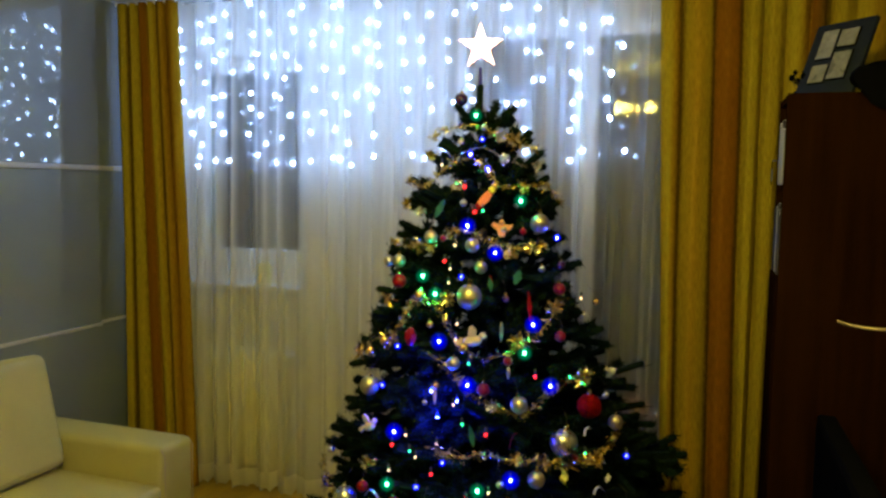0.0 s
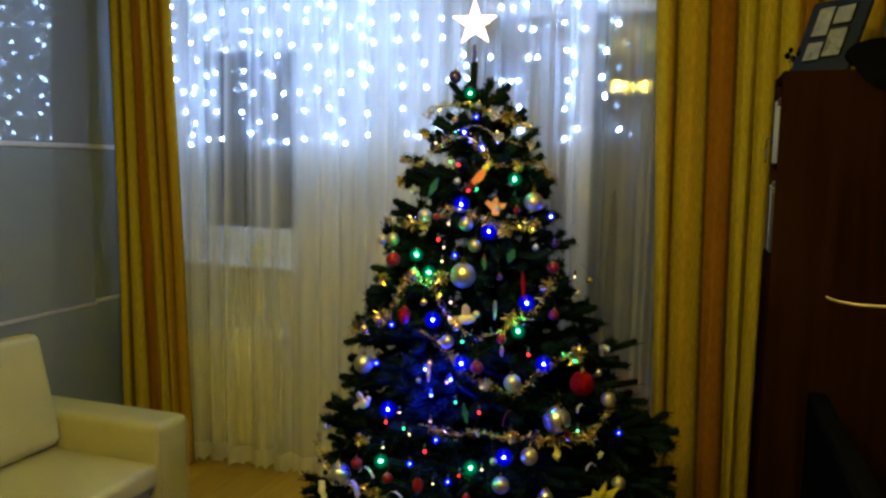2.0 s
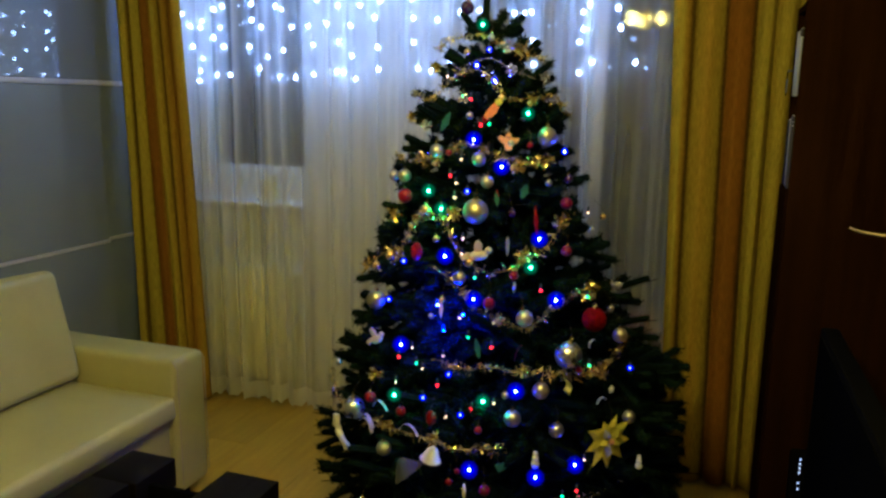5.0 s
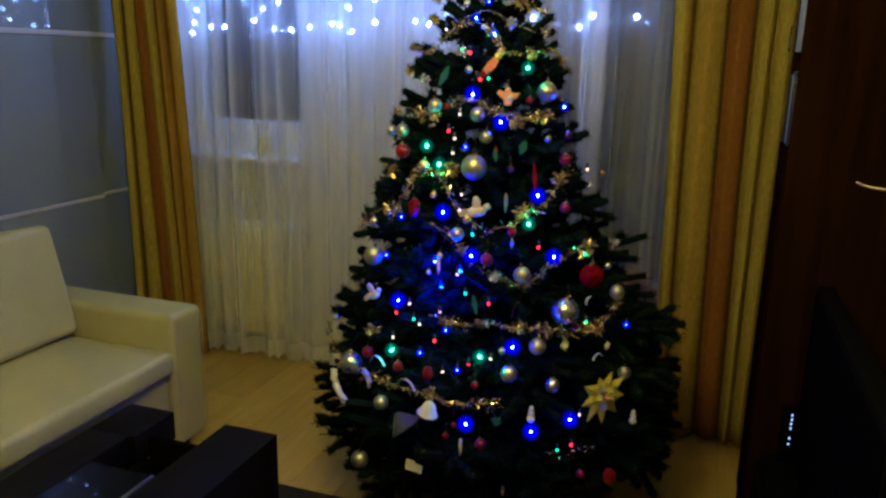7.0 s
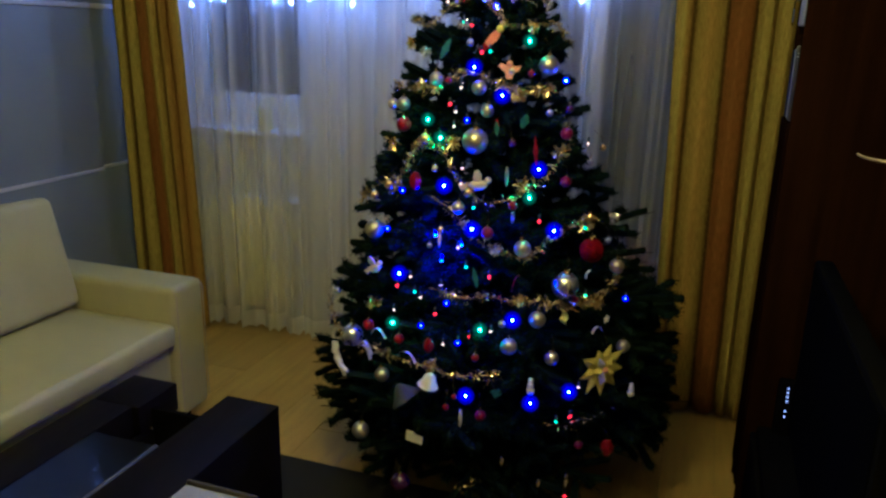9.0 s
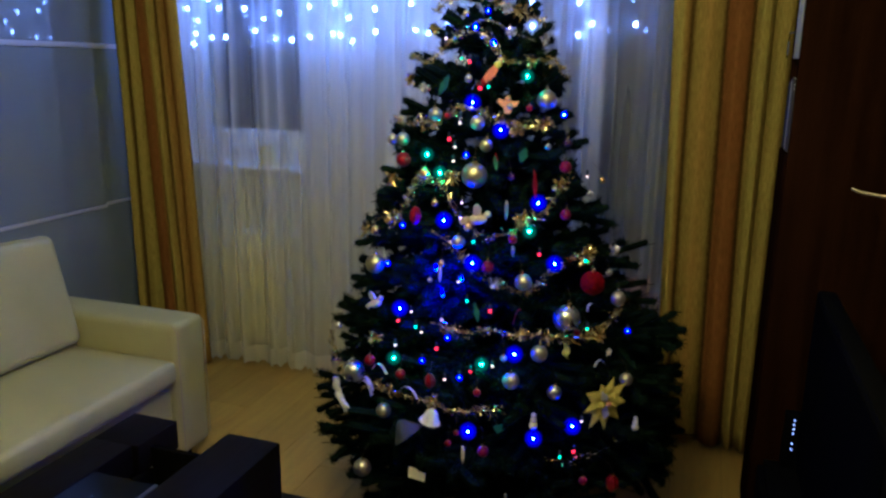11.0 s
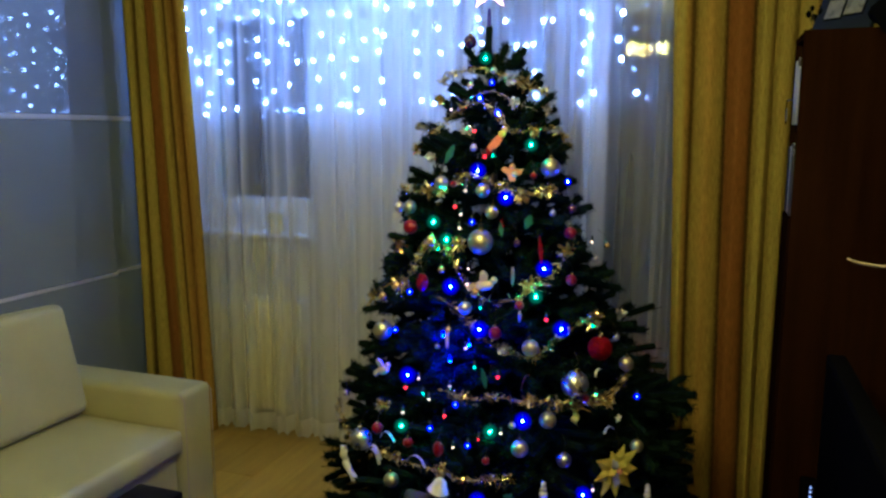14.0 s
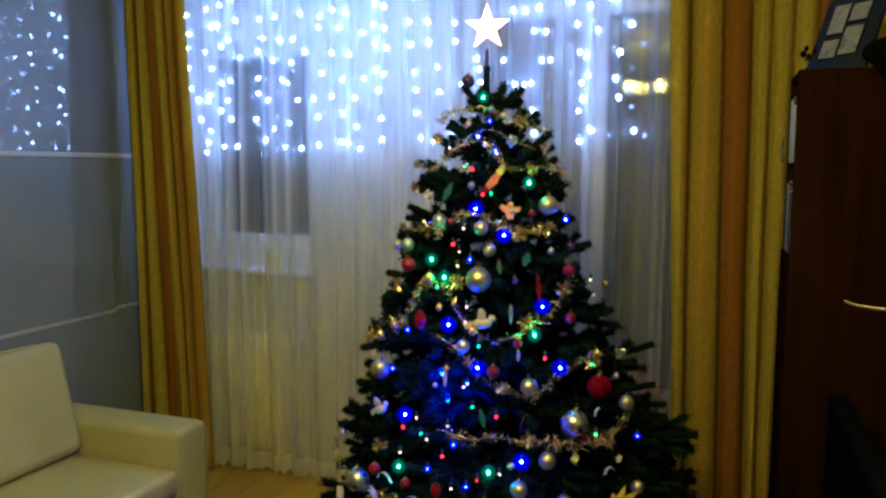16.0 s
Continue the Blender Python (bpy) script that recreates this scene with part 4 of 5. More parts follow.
def branch_mesh(seed, length):
    """A branch along +x with side tips that turn up at the ends."""
    rng = random.Random(seed)
    bm = bmesh.new()
    n = max(1, int(length / 0.12) + 1)
    pts = [Vector((length * t, 0.012 * math.sin(6 * t + seed), 0.05 * length * t * t)) for t in [i / 8 for i in range(9)]]
    tube(pts, 0.0035, 5, bm=bm, taper=0.4)
    small = min(1.0, 0.5 + length)
    sprig(bm, pts[-3], (pts[-1] - pts[-3]) + Vector((0, 0, 0.015)), 0.13 * small, rng, 140)
    for k in range(n):
        t = 0.30 + 0.62 * k / n
        p = Vector((length * t, 0.012 * math.sin(6 * t + seed), 0.05 * length * t * t))
        for sgn in (-1, 1):
            if rng.random() < 0.92:
                way = Vector((rng.uniform(0.6, 1.0), sgn * rng.uniform(0.55, 1.1), rng.uniform(-0.25, 0.4)))
                sprig(bm, p, way, rng.uniform(0.11, 0.16) * small, rng, 125)
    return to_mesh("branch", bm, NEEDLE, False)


def christmas_tree():
    ob = empty("christmas_tree", (TX, TY, 0), "dark green artificial christmas tree with bushy wire branches", "christmas tree")
    part("trunk", tube(smooth_path([(0, 0, 0.03), (0, 0, 0.9), (-0.012, -0.004, 1.6), (-0.03, -0.01, T_TOP - 0.06)], 3), 0.02, 10, taper=0.35), BARK, ob)
    for k in range(4):
        a = math.pi / 2 * k + 0.4
        part("stand_leg", tube([(0.02 * math.cos(a), 0.02 * math.sin(a), 0.10), (0.14 * math.cos(a), 0.14 * math.sin(a), 0.05), (0.3 * math.cos(a), 0.3 * math.sin(a), 0.008)], 0.009, 8), BLACK, ob)
    rng = random.Random(11)
    lengths = [0.05, 0.10, 0.16, 0.22, 0.30, 0.38, 0.46, 0.54, 0.62]
    meshes = {(l, s): branch_mesh(s * 31 + int(l * 100), l) for l in lengths for s in range(3)}
    z, tier = 0.17, 0
    while z < T_TOP - 0.09:
        r = reach(z + 0.03)
        n = max(5, int(4 + (38 if z < 0.7 else 27) * r))
        for k in range(n):
            az = 360 / n * (k + 0.5 * (tier % 2)) + rng.uniform(-9, 9)
            lean = 1 + 0.22 * max(0, math.cos(radians(az - 15.7))) * max(0, 1 - z / 1.6)
            if 15 < az < 110:
                lean *= 1.0 + 0.12 * max(0, 1 - z / 1.1)
            if 40 < az < 120 and z > 0.85:
                lean *= 0.92 if z < 1.2 else 0.84
            if (az > 340 or az < 48) and z > 0.78:
                lean *= 0.86
            if 250 < az < 310 and z < 0.7:
                lean *= 1.06
            want = r * lean * rng.uniform(0.84, 1.03 if z > 0.6 else 1.12) - 0.03 * min(1, r / 0.3)
            l = min(lengths, key=lambda q: abs(q - want))
            droop = rng.uniform(-6, 12) + (4 if z > 1.4 else 0) - (4 if z < 0.5 else 0)
            o = share("branch", meshes[(l, rng.randrange(3))], ob, pose(0, 0, z + rng.uniform(-0.02, 0.02), rng.uniform(-25, 25), -droop, az))
            f = max(0.6, min(1.25, want / l))
            o.scale = (f, 1.0, 1.0)
        if z < 0.9:
            for k in range(6):
                az = rng.uniform(18, 105)
                l = min(lengths, key=lambda q: abs(q - r * rng.uniform(0.8, 1.15)))
                share("branch", meshes[(l, rng.randrange(3))], ob, pose(0, 0, z + rng.uniform(-0.04, 0.04), rng.uniform(-25, 25), rng.uniform(-10, 6), az))
        z += 0.086
        tier += 1
    for k in range(46):
        az = rng.uniform(-28, 118)
        share("branch", meshes[(0.54 if k % 2 else 0.46, k % 3)], ob, pose(0, 0, rng.uniform(0.20, 0.62), rng.uniform(-25, 25), rng.uniform(-8, 6), az))
    for k in range(44):
        az = rng.uniform(-24, 12)
        o = share("branch", meshes[(0.54 if k % 2 else 0.62, k % 3)], ob, pose(0, 0, rng.uniform(0.24, 0.74), rng.uniform(-30, 30), rng.uniform(-6, 5), az))
        o.scale = (1.12, 1.0, 1.0)
    for k in range(18):
        az = rng.uniform(5, 118)
        share("branch", meshes[(0.54 if k % 2 else 0.62, k % 3)], ob, pose(0, 0, rng.uniform(0.10, 0.22), rng.uniform(-15, 15), rng.uniform(-4, 3), az))
    bm = bmesh.new()
    r2 = random.Random(3)
    for k in range(3):
        sprig(bm, Vector((-0.03, -0.01, T_TOP - 0.17 + 0.045 * k)), Vector((0.02 * k - 0.02, 0.01, 1)), 0.07, r2, 70, 0.012)
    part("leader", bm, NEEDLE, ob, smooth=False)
    return ob


christmas_tree()


def tree_star():
    ob = empty("tree_star", on_tree(0, T_TOP) * 0 + Vector((TX - 0.03, TY - 0.01, T_TOP - 0.03)), "glowing warm white star on the tree top", "tree star")
    bm = bmesh.new()
    for side in (-0.012, 0.012):
        hub = bm.verts.new((0, side * 2, 0))
        ring = []
        for k in range(10):
            r = 0.078 if k % 2 == 0 else 0.031
            a = math.pi / 2 + 2 * math.pi * k / 10 + 0.03
            ring.append(bm.verts.new((r * math.cos(a), side * 0.2, r * math.sin(a))))
        for k in range(10):
            bm.faces.new((hub, ring[k], ring[(k + 1) % 10]))
    bmesh.ops.recalc_face_normals(bm, faces=bm.faces)
    bm.transform(Matrix.Translation((0, 0, 0.145)) @ Matrix.Rotation(radians(16), 4, "Z"))
    part("star", bm, LED_STAR, ob, smooth=False)
    part("holder", tube([(0, 0, -0.04), (0, 0, 0.05), (0, 0, 0.075)], 0.009, 8, taper=0.5), HOLDER, ob)


tree_star()


# ---- hangings on the tree ----
FACE = math.degrees(math.atan2(-TY, -TX))


def hung_at(az, z, out=0.05, roll=0.0, turn=0.0):
    """The pose of a hanging: its -y side looks away from the trunk."""
    p = on_tree(az, z, out)
    return pose(p.x, p.y, p.z, 0, roll, FACE + az + 90 + turn)


def thread(length, top, parent):
    part("thread", tube([(0, 0, top), (0.001, 0.004, top + length * 0.5), (0, 0.03, top + length)], 0.0005, 4), BARK, parent)


def bauble(az, z, r, m, label, group):
    ob = empty("bauble", (0, 0, 0), label, "bauble", group)
    ob.matrix_basis = hung_at(az, z, roll=random.Random(int(az * 7 + z * 999)).uniform(-8, 8))
    part("ball", lathe(ball_profile(r, 12), 24), m, ob)
    part("cap", lathe([(0, r * 0.96), (r * 0.24, r * 0.95), (r * 0.24, r * 1.15), (r * 0.1, r * 1.2), (0, r * 1.2)], 12), GOLD_FOIL, ob)
    ring = [(0.14 * r * math.cos(a), 0, 1.3 * r + 0.14 * r * math.sin(a)) for a in [k * math.pi / 5 for k in range(11)]]
    part("hook", tube(ring, 0.0008, 4), GOLD_FOIL, ob)
    thread(0.035, r * 1.4, ob)


for az, z, r in ((-6, 1.280, 0.037), (7, 0.722, 0.024), (15, 0.795, 0.024), (26, 1.492, 0.028), (-6, 1.426, 0.021),
                 (-2, 1.364, 0.019), (-26, 1.446, 0.020), (-48, 1.364, 0.017), (-41, 1.368, 0.020), (-40, 1.002, 0.029), (-10, 1.096, 0.019),
                 (11, 0.991, 0.024), (-28, 0.596, 0.022), (-34, 0.397, 0.027), (44, 0.673, 0.020), (45, 0.912, 0.022), (5, 0.785, 0.010)):
    bauble(az, z, r, PEARL, "large champagne pearl bauble on the tree" if r > 0.03 else "champagne pearl bauble on the tree", "champagne baubles")
for az, z, r in ((24, 0.885, 0.039), (-41, 0.678, 0.034), (19, 0.683, 0.021), (-26, 1.451, 0.014)):
    bauble(az, z, r, SILVER, "large shiny silver bauble on the tree" if r > 0.03 else "shiny silver bauble on the tree", "silver baubles")
for az, z, r in ((-38, 1.134, 0.015), (-20, 1.198, 0.011), (-26, 1.276, 0.018), (-44, 1.097, 0.014), (-15, 1.033, 0.010), (50, 1.252, 0.010),
                 (-7, 1.139, 0.014), (4, 1.602, 0.012), (-22, 1.739, 0.011)):
    bauble(az, z, r, GOLD, "small gold bauble on the tree", "gold baubles")
for az, z, r in ((-38, 1.310, 0.022), (8, 1.107, 0.013), (-24, 0.711, 0.015), (-35, 0.727, 0.017), (-2, 0.688, 0.011), (17, 1.468, 0.010),
                 (-20, 1.443, 0.010), (-9, 0.540, 0.010), (27, 0.843, 0.010), (-7, 0.572, 0.008)):
    bauble(az, z, r, RED, "small glossy red bauble on the tree", "red baubles")
for az, z, r in ((28, 1.168, 0.016), (0, 0.525, 0.016), (31, 1.301, 0.018), (0, 1.031, 0.018), (27, 0.409, 0.013)):
    bauble(az, z, r, MAGENTA, "glossy magenta bauble on the tree", "magenta baubles")
for az, z, r in ((8, 1.278, 0.011), (34, 1.369, 0.013), (-50, 1.885, 0.022)):
    bauble(az, z, r, PURPLE, "small dark purple bauble on the tree", "purple baubles")
bauble(35, 0.971, 0.036, RED_GLITTER, "large dark red glitter bauble on the tree", "")


def lantern(az, z, r):
    ob = empty("lantern_ornament", (0, 0, 0), "red ribbed lantern ornament on the tree", "ornament", "red lanterns")
    ob.matrix_basis = hung_at(az, z)
    bm = lathe([(0, -1.5 * r), (0.35 * r, -1.45 * r), (0.9 * r, -0.7 * r), (r, 0), (0.9 * r, 0.7 * r), (0.35 * r, 1.45 * r), (0, 1.5 * r)], 12)
    for v in bm.verts:
        k = 1 + 0.08 * math.cos(6 * math.atan2(v.co.y, v.co.x))
        v.co.x, v.co.y = v.co.x * k, v.co.y * k
    part("body", bm, RED, ob)
    part("cap", lathe([(0, 1.4 * r), (0.3 * r, 1.42 * r), (0.3 * r, 1.6 * r), (0, 1.62 * r)], 10), GOLD_FOIL, ob)
    thread(0.03, 1.6 * r, ob)


for az, z, r in ((-27, 1.157, 0.018), (37, 0.370, 0.019), (-15, 0.708, 0.015)):
    lantern(az, z, r)


def plate(outline, thick, bm=None):
    """A flat shape in x and z with thickness and softened rim."""
    bm = bm or bmesh.new()
    front = [bm.verts.new((x, -thick / 2, z)) for x, z in outline]
    back = [bm.verts.new((x, thick / 2, z)) for x, z in outline]
    n = len(outline)
    bm.faces.new(front)
    bm.faces.new(back[::-1])
    for i in range(n):
        bm.faces.new((front[i], back[i], back[(i + 1) % n], front[(i + 1) % n]))
    bmesh.ops.recalc_face_normals(bm, faces=bm.faces)
    return bm


def blob(c, s, bm):
    """A soft ellipsoid joined into a figure."""
    m = Matrix.Translation(c) @ Matrix.Diagonal((*s, 1))
    return lathe(ball_profile(1.0, 8), 12, bm, m)


def figure(name, az, z, bm, m, label, category="ornament", roll=0.0, turn=0.0, top=0.02, group=""):
    ob = part(name, bm, m)
    ob.matrix_basis = hung_at(az, z, roll=roll, turn=turn)
    return tagged(ob, label, category, group)


def dove(az, z, s, m, label, roll=0.0):
    bm = blob((0, 0, 0), (0.030 * s, 0.014 * s, 0.016 * s), bmesh.new())
    blob((0.032 * s, 0, 0.012 * s), (0.011 * s, 0.010 * s, 0.010 * s), bm)
    plate([(-0.02 * s, 0), (-0.05 * s, -0.012 * s), (-0.056 * s, 0.004 * s), (-0.03 * s, 0.012 * s)], 0.006 * s, bm)
    wing = plate([(-0.006 * s, 0.004 * s), (0.012 * s, 0.004 * s), (0.016 * s, 0.034 * s), (0.008 * s, 0.05 * s), (-0.004 * s, 0.046 * s), (-0.01 * s, 0.026 * s)], 0.007 * s)
    wing.transform(Matrix.Rotation(radians(18), 4, "X"))
    tmp = bpy.data.meshes.new("wing")
    wing.to_mesh(tmp)
    wing.free()
    bm.from_mesh(tmp)
    bpy.data.meshes.remove(tmp)
    figure("dove_ornament", az, z, bm, m, label, roll=roll)


dove(-4, 1.160, 0.95, BLUSH, "pale pink ceramic dove with raised wing", -8)
dove(-36, 0.894, 0.8, BLUSH, "small pale pink dove ornament", -25)


def winged(az, z):
    """A plain winged shape of painted wood."""
    S = 0.72
    bm = plate([(x * S, z * S) for x, z in [(-0.010, -0.034), (0.012, -0.034), (0.018, -0.012), (0.036, -0.004), (0.046, 0.016), (0.030, 0.014), (0.012, 0.018), (0.011, 0.030),
                (0.0, 0.038), (-0.011, 0.030), (-0.012, 0.018), (-0.034, 0.026), (-0.044, 0.014), (-0.030, 0.0), (-0.018, -0.008)]], 0.008)
    blob((0, -0.004, 0.019), (0.008, 0.008, 0.008), bm)
    figure("winged_ornament", az, z, bm, PEACH, "flat peach-coloured winged wooden ornament")


winged(7, 1.477)


def long_tag(az, z):
    ob = empty("felt_ornament", (0, 0, 0), "long orange and red felt ornament with yellow top", "ornament")
    ob.matrix_basis = hung_at(az, z, roll=38) @ Matrix.Scale(0.84, 4)
    part("body", plate([(-0.012, -0.03), (0.010, -0.034), (0.017, 0.0), (0.012, 0.026), (-0.010, 0.026), (-0.014, 0.0)], 0.008), ORANGE, ob)
    part("tip", plate([(-0.013, -0.065), (0.008, -0.06), (0.010, -0.034), (-0.012, -0.031)], 0.007), RED, ob, "red felt tip")
    part("crest", lathe(ball_profile(0.013, 8), 14, m=Matrix.Translation((0.0, 0, 0.038))), YELLOW, ob, "yellow round top")


long_tag(-1, 1.565)


def leaf_tag(az, z, l, w, roll, m, label):
    pts = [(w * math.sin(math.pi * k / 6) * (1 if k % 2 else 0.75), -l / 2 + l * k / 6) for k in range(7)]
    pts += [(-x, zz) for x, zz in pts[-2:0:-1]]
    figure("leaf_ornament", az, z, plate(pts, 0.004), m, label, roll=roll, group="felt leaves")


leaf_tag(-24, 1.530, 0.068, 0.012, 28, TEAL, "teal green felt leaf ornament")
leaf_tag(-3, 0.909, 0.062, 0.009, -12, TEAL, "teal green felt leaf ornament")
leaf_tag(2, 1.316, 0.045, 0.008, -6, TEAL, "small teal felt leaf ornament")
leaf_tag(13, 1.337, 0.045, 0.014, 20, TEAL, "small teal felt leaf ornament")
leaf_tag(17, 1.254, 0.095, 0.007, -5, RED, "narrow red felt ribbon ornament")
leaf_tag(2, 1.325, 0.04, 0.007, 0, RED, "narrow red felt ribbon ornament")


def snow_figure(az, z, s):
    """Three plain stacked balls of white felt."""
    bm = blob((0, 0, -0.016 * s), (0.011 * s,) * 3, bmesh.new())
    blob((0, 0, 0.0), (0.0085 * s,) * 3, bm)
    blob((0, 0, 0.013 * s), (0.0065 * s,) * 3, bm)
    figure("stacked_ball_ornament", az, z, bm, PAPER, "small white stacked-ball felt ornament", group="white felt ornaments")


snow_figure(13, 0.611, 1.1)
snow_figure(46, 0.536, 1.0)


def ribbon(az, z, pts, w, m, label, roll=0.0):
    """A flat band bent along points in x, y and z."""
    path = smooth_path(pts, 7)
    bm = bmesh.new()
    rows = []
    for p in path:
        rows.append([bm.verts.new((p.x, p.y + dy, p.z)) for dy in (-w / 2, w / 2)])
    for a, b in zip(rows, rows[1:]):
        bm.faces.new((a[0], a[1], b[1], b[0]))
    bmesh.ops.solidify(bm, geom=bm.faces[:], thickness=0.0016)
    figure("ribbon", az, z, bm, m, label, "ribbon", roll=roll, group="curled ribbons")


LOOP = [(-0.03, 0, -0.01), (-0.02, 0.004, 0.008), (0.0, 0, 0.014), (0.02, -0.004, 0.006), (0.03, 0, -0.014)]
ribbon(-35, 0.660, LOOP, 0.012, PAPER, "white paper ribbon curled over a branch", 12)
ribbon(-35, 0.648, LOOP, 0.012, PAPER, "white paper ribbon curled over a branch", 20)
ribbon(-21, 0.666, LOOP, 0.010, PAPER, "white paper ribbon curled over a branch", 6)
ribbon(-31, 0.713, [(a * 0.9, b, c * 0.9) for a, b, c in LOOP], 0.010, PAPER, "white paper ribbon curled over a branch", 0)
ribbon(23, 0.794, [(-0.006, 0, 0.026), (0.006, 0.006, 0.014), (0.004, 0, 0.002), (-0.006, -0.006, -0.004), (0.0, 0, -0.016), (0.010, 0.005, -0.024)], 0.034, YELLOW, "yellow paper ribbon twisted into a curl")
ribbon(33, 0.905, [(-0.014, 0, -0.010), (-0.012, 0, 0.006), (0.0, 0, 0.013), (0.012, 0, 0.008)], 0.008, PAPER, "white crescent of paper ribbon")
ribbon(34, 0.741, [(-0.018, 0, -0.006), (-0.010, 0, 0.009), (0.006, 0, 0.012), (0.018, 0, 0.0)], 0.008, PAPER, "white crescent of paper ribbon")
ribbon(9, 0.904, [(-0.012, 0, -0.03), (-0.008, 0, -0.008), (0.0, 0, 0.012), (0.010, 0, 0.016)], 0.009, RED, "red and white candy-like curl")


def knotted_cloth(az, z):
    bm = tube(smooth_path([(-0.018, 0, 0.05), (-0.014, -0.004, 0.026), (-0.010, 0, 0.004), (0.006, -0.004, -0.012), (0.024, 0, -0.028), (0.030, 0.004, -0.046)], 5), 0.010, 10)
    for v in bm.verts:
        v.co += Vector((1, 0.4, 0)) * 0.007 * noise.noise(v.co * 70)
    figure("cloth_ornament", az, z, bm, PAPER, "white knotted cloth ornament on a low branch")


knotted_cloth(-45, 0.592)


def bell(az, z):
    ob = empty("bell_ornament", (0, 0, 0), "white paper bell ornament with a violet rim", "ornament")
    ob.matrix_basis = hung_at(az, z, roll=14) @ Matrix.Scale(0.78, 4)
    bell_ob = part("bell", lathe([(0, 0.034), (0.010, 0.034), (0.022, 0.022), (0.030, 0.0), (0.040, -0.018), (0.036, -0.020), (0.026, 0.0), (0.016, 0.02), (0, 0.028)], 20), PAPER, ob)
    part("rim", tube([(0.041 * math.cos(k * math.pi / 10), 0.041 * math.sin(k * math.pi / 10), -0.018) for k in range(21)], 0.003, 6), GREY, bell_ob, "grey-violet rim")
    part("clapper", lathe(ball_profile(0.008, 6), 10, m=Matrix.Translation((0, 0, -0.018))), SILVER, ob)


bell(-14, 0.605)
figure("paper_cone", -21, 0.560, lathe([(0, 0.03), (0.012, 0.024), (0.05, -0.022), (0.046, -0.024), (0, -0.02)], 14), GREY, "grey card cone ornament", roll=-40)


def tag(az, z, w, h, m, label, roll):
    ob = empty("gift_tag", (0, 0, 0), label, "gift tag", "tags on the tree")
    ob.matrix_basis = hung_at(az, z, roll=roll)
    part("card", plate([(-w, -h), (w, -h), (w, h * 0.6), (w * 0.1, h * 0.6), (0, h), (-w, h)], 0.0025), m, ob)
    thread(0.03, h, ob)


tag(-17, 0.431, 0.026, 0.017, PAPER, "white folded paper tag on the tree", 6)
tag(4, 0.591, 0.013, 0.012, TEAL, "small teal paper tag on the tree", -30)


def paper_star(az, z):
    """A large many-pointed folded paper star, two layers of petals."""
    ob = empty("paper_star", (0, 0, 0), "large yellow and white folded paper star", "ornament")
    ob.matrix_basis = hung_at(az, z, 0.06, roll=10)
    rng = random.Random(5)
    for layer, (n, size, m) in enumerate(((9, 0.082, YELLOW), (5, 0.048, YELLOW))):
        for k in range(n):
            a = 2 * math.pi * k / n + 0.3 * layer
            l = size * rng.uniform(0.8, 1.15)
            w = 0.023 if layer == 0 else 0.014
            bm = bmesh.new()
            base, mid, tip = Vector((0, 0, 0)), Vector((l * 0.55, -0.012 - 0.01 * layer, 0)), Vector((l, -0.004, 0))
            le, ri = Vector((l * 0.42, 0, w)), Vector((l * 0.42, 0, -w))
            v = [bm.verts.new(p) for p in (base, le, tip, ri, mid)]
            for t in ((0, 1, 4), (1, 2, 4), (2, 3, 4), (3, 0, 4)):
                bm.faces.new([v[i] for i in t])
            bmesh.ops.solidify(bm, geom=bm.faces[:], thickness=0.0012)
            bm.transform(Matrix.Translation((0, -0.004 * layer, 0)) @ Matrix.Rotation(a, 4, "Y"))
            part("petal", bm, PAPER if (layer == 1 and k % 2) else m, ob, smooth=False)
    part("heart", lathe(ball_profile(0.009, 6), 10, m=Matrix.Translation((0, -0.016, 0))), PEACH, ob)
    thread(0.06, 0.05, ob)


paper_star(34, 0.635)
figure("small_star", 38, 0.768, plate([((0.013 if k % 2 == 0 else 0.006) * math.sin(k * math.pi / 5), (0.013 if k % 2 == 0 else 0.006) * math.cos(k * math.pi / 5)) for k in range(10)], 0.004), PAPER, "small white star ornament on the tree")


def glass_drop(az, z, l, m):
    bm = lathe([(0, -l / 2), (0.002, -l * 0.4), (0.0048, -l * 0.1), (0.0055, l * 0.2), (0.003, l * 0.42), (0, l / 2)], 10)
    figure("icicle_ornament", az, z, bm, m, "slender pale icicle ornament on the tree", group="icicle ornaments")


for az, z, l, m in ((-15, 1.004, 0.05, BLUSH), (-5, 0.512, 0.06, PAPER), (8, 1.075, 0.035, SILVER), (24, 0.296, 0.05, SILVER), (6, 0.380, 0.035, SILVER),
                    (16, 0.302, 0.03, SILVER), (6, 1.185, 0.06, PEARL)):
    glass_drop(az, z, l, m)


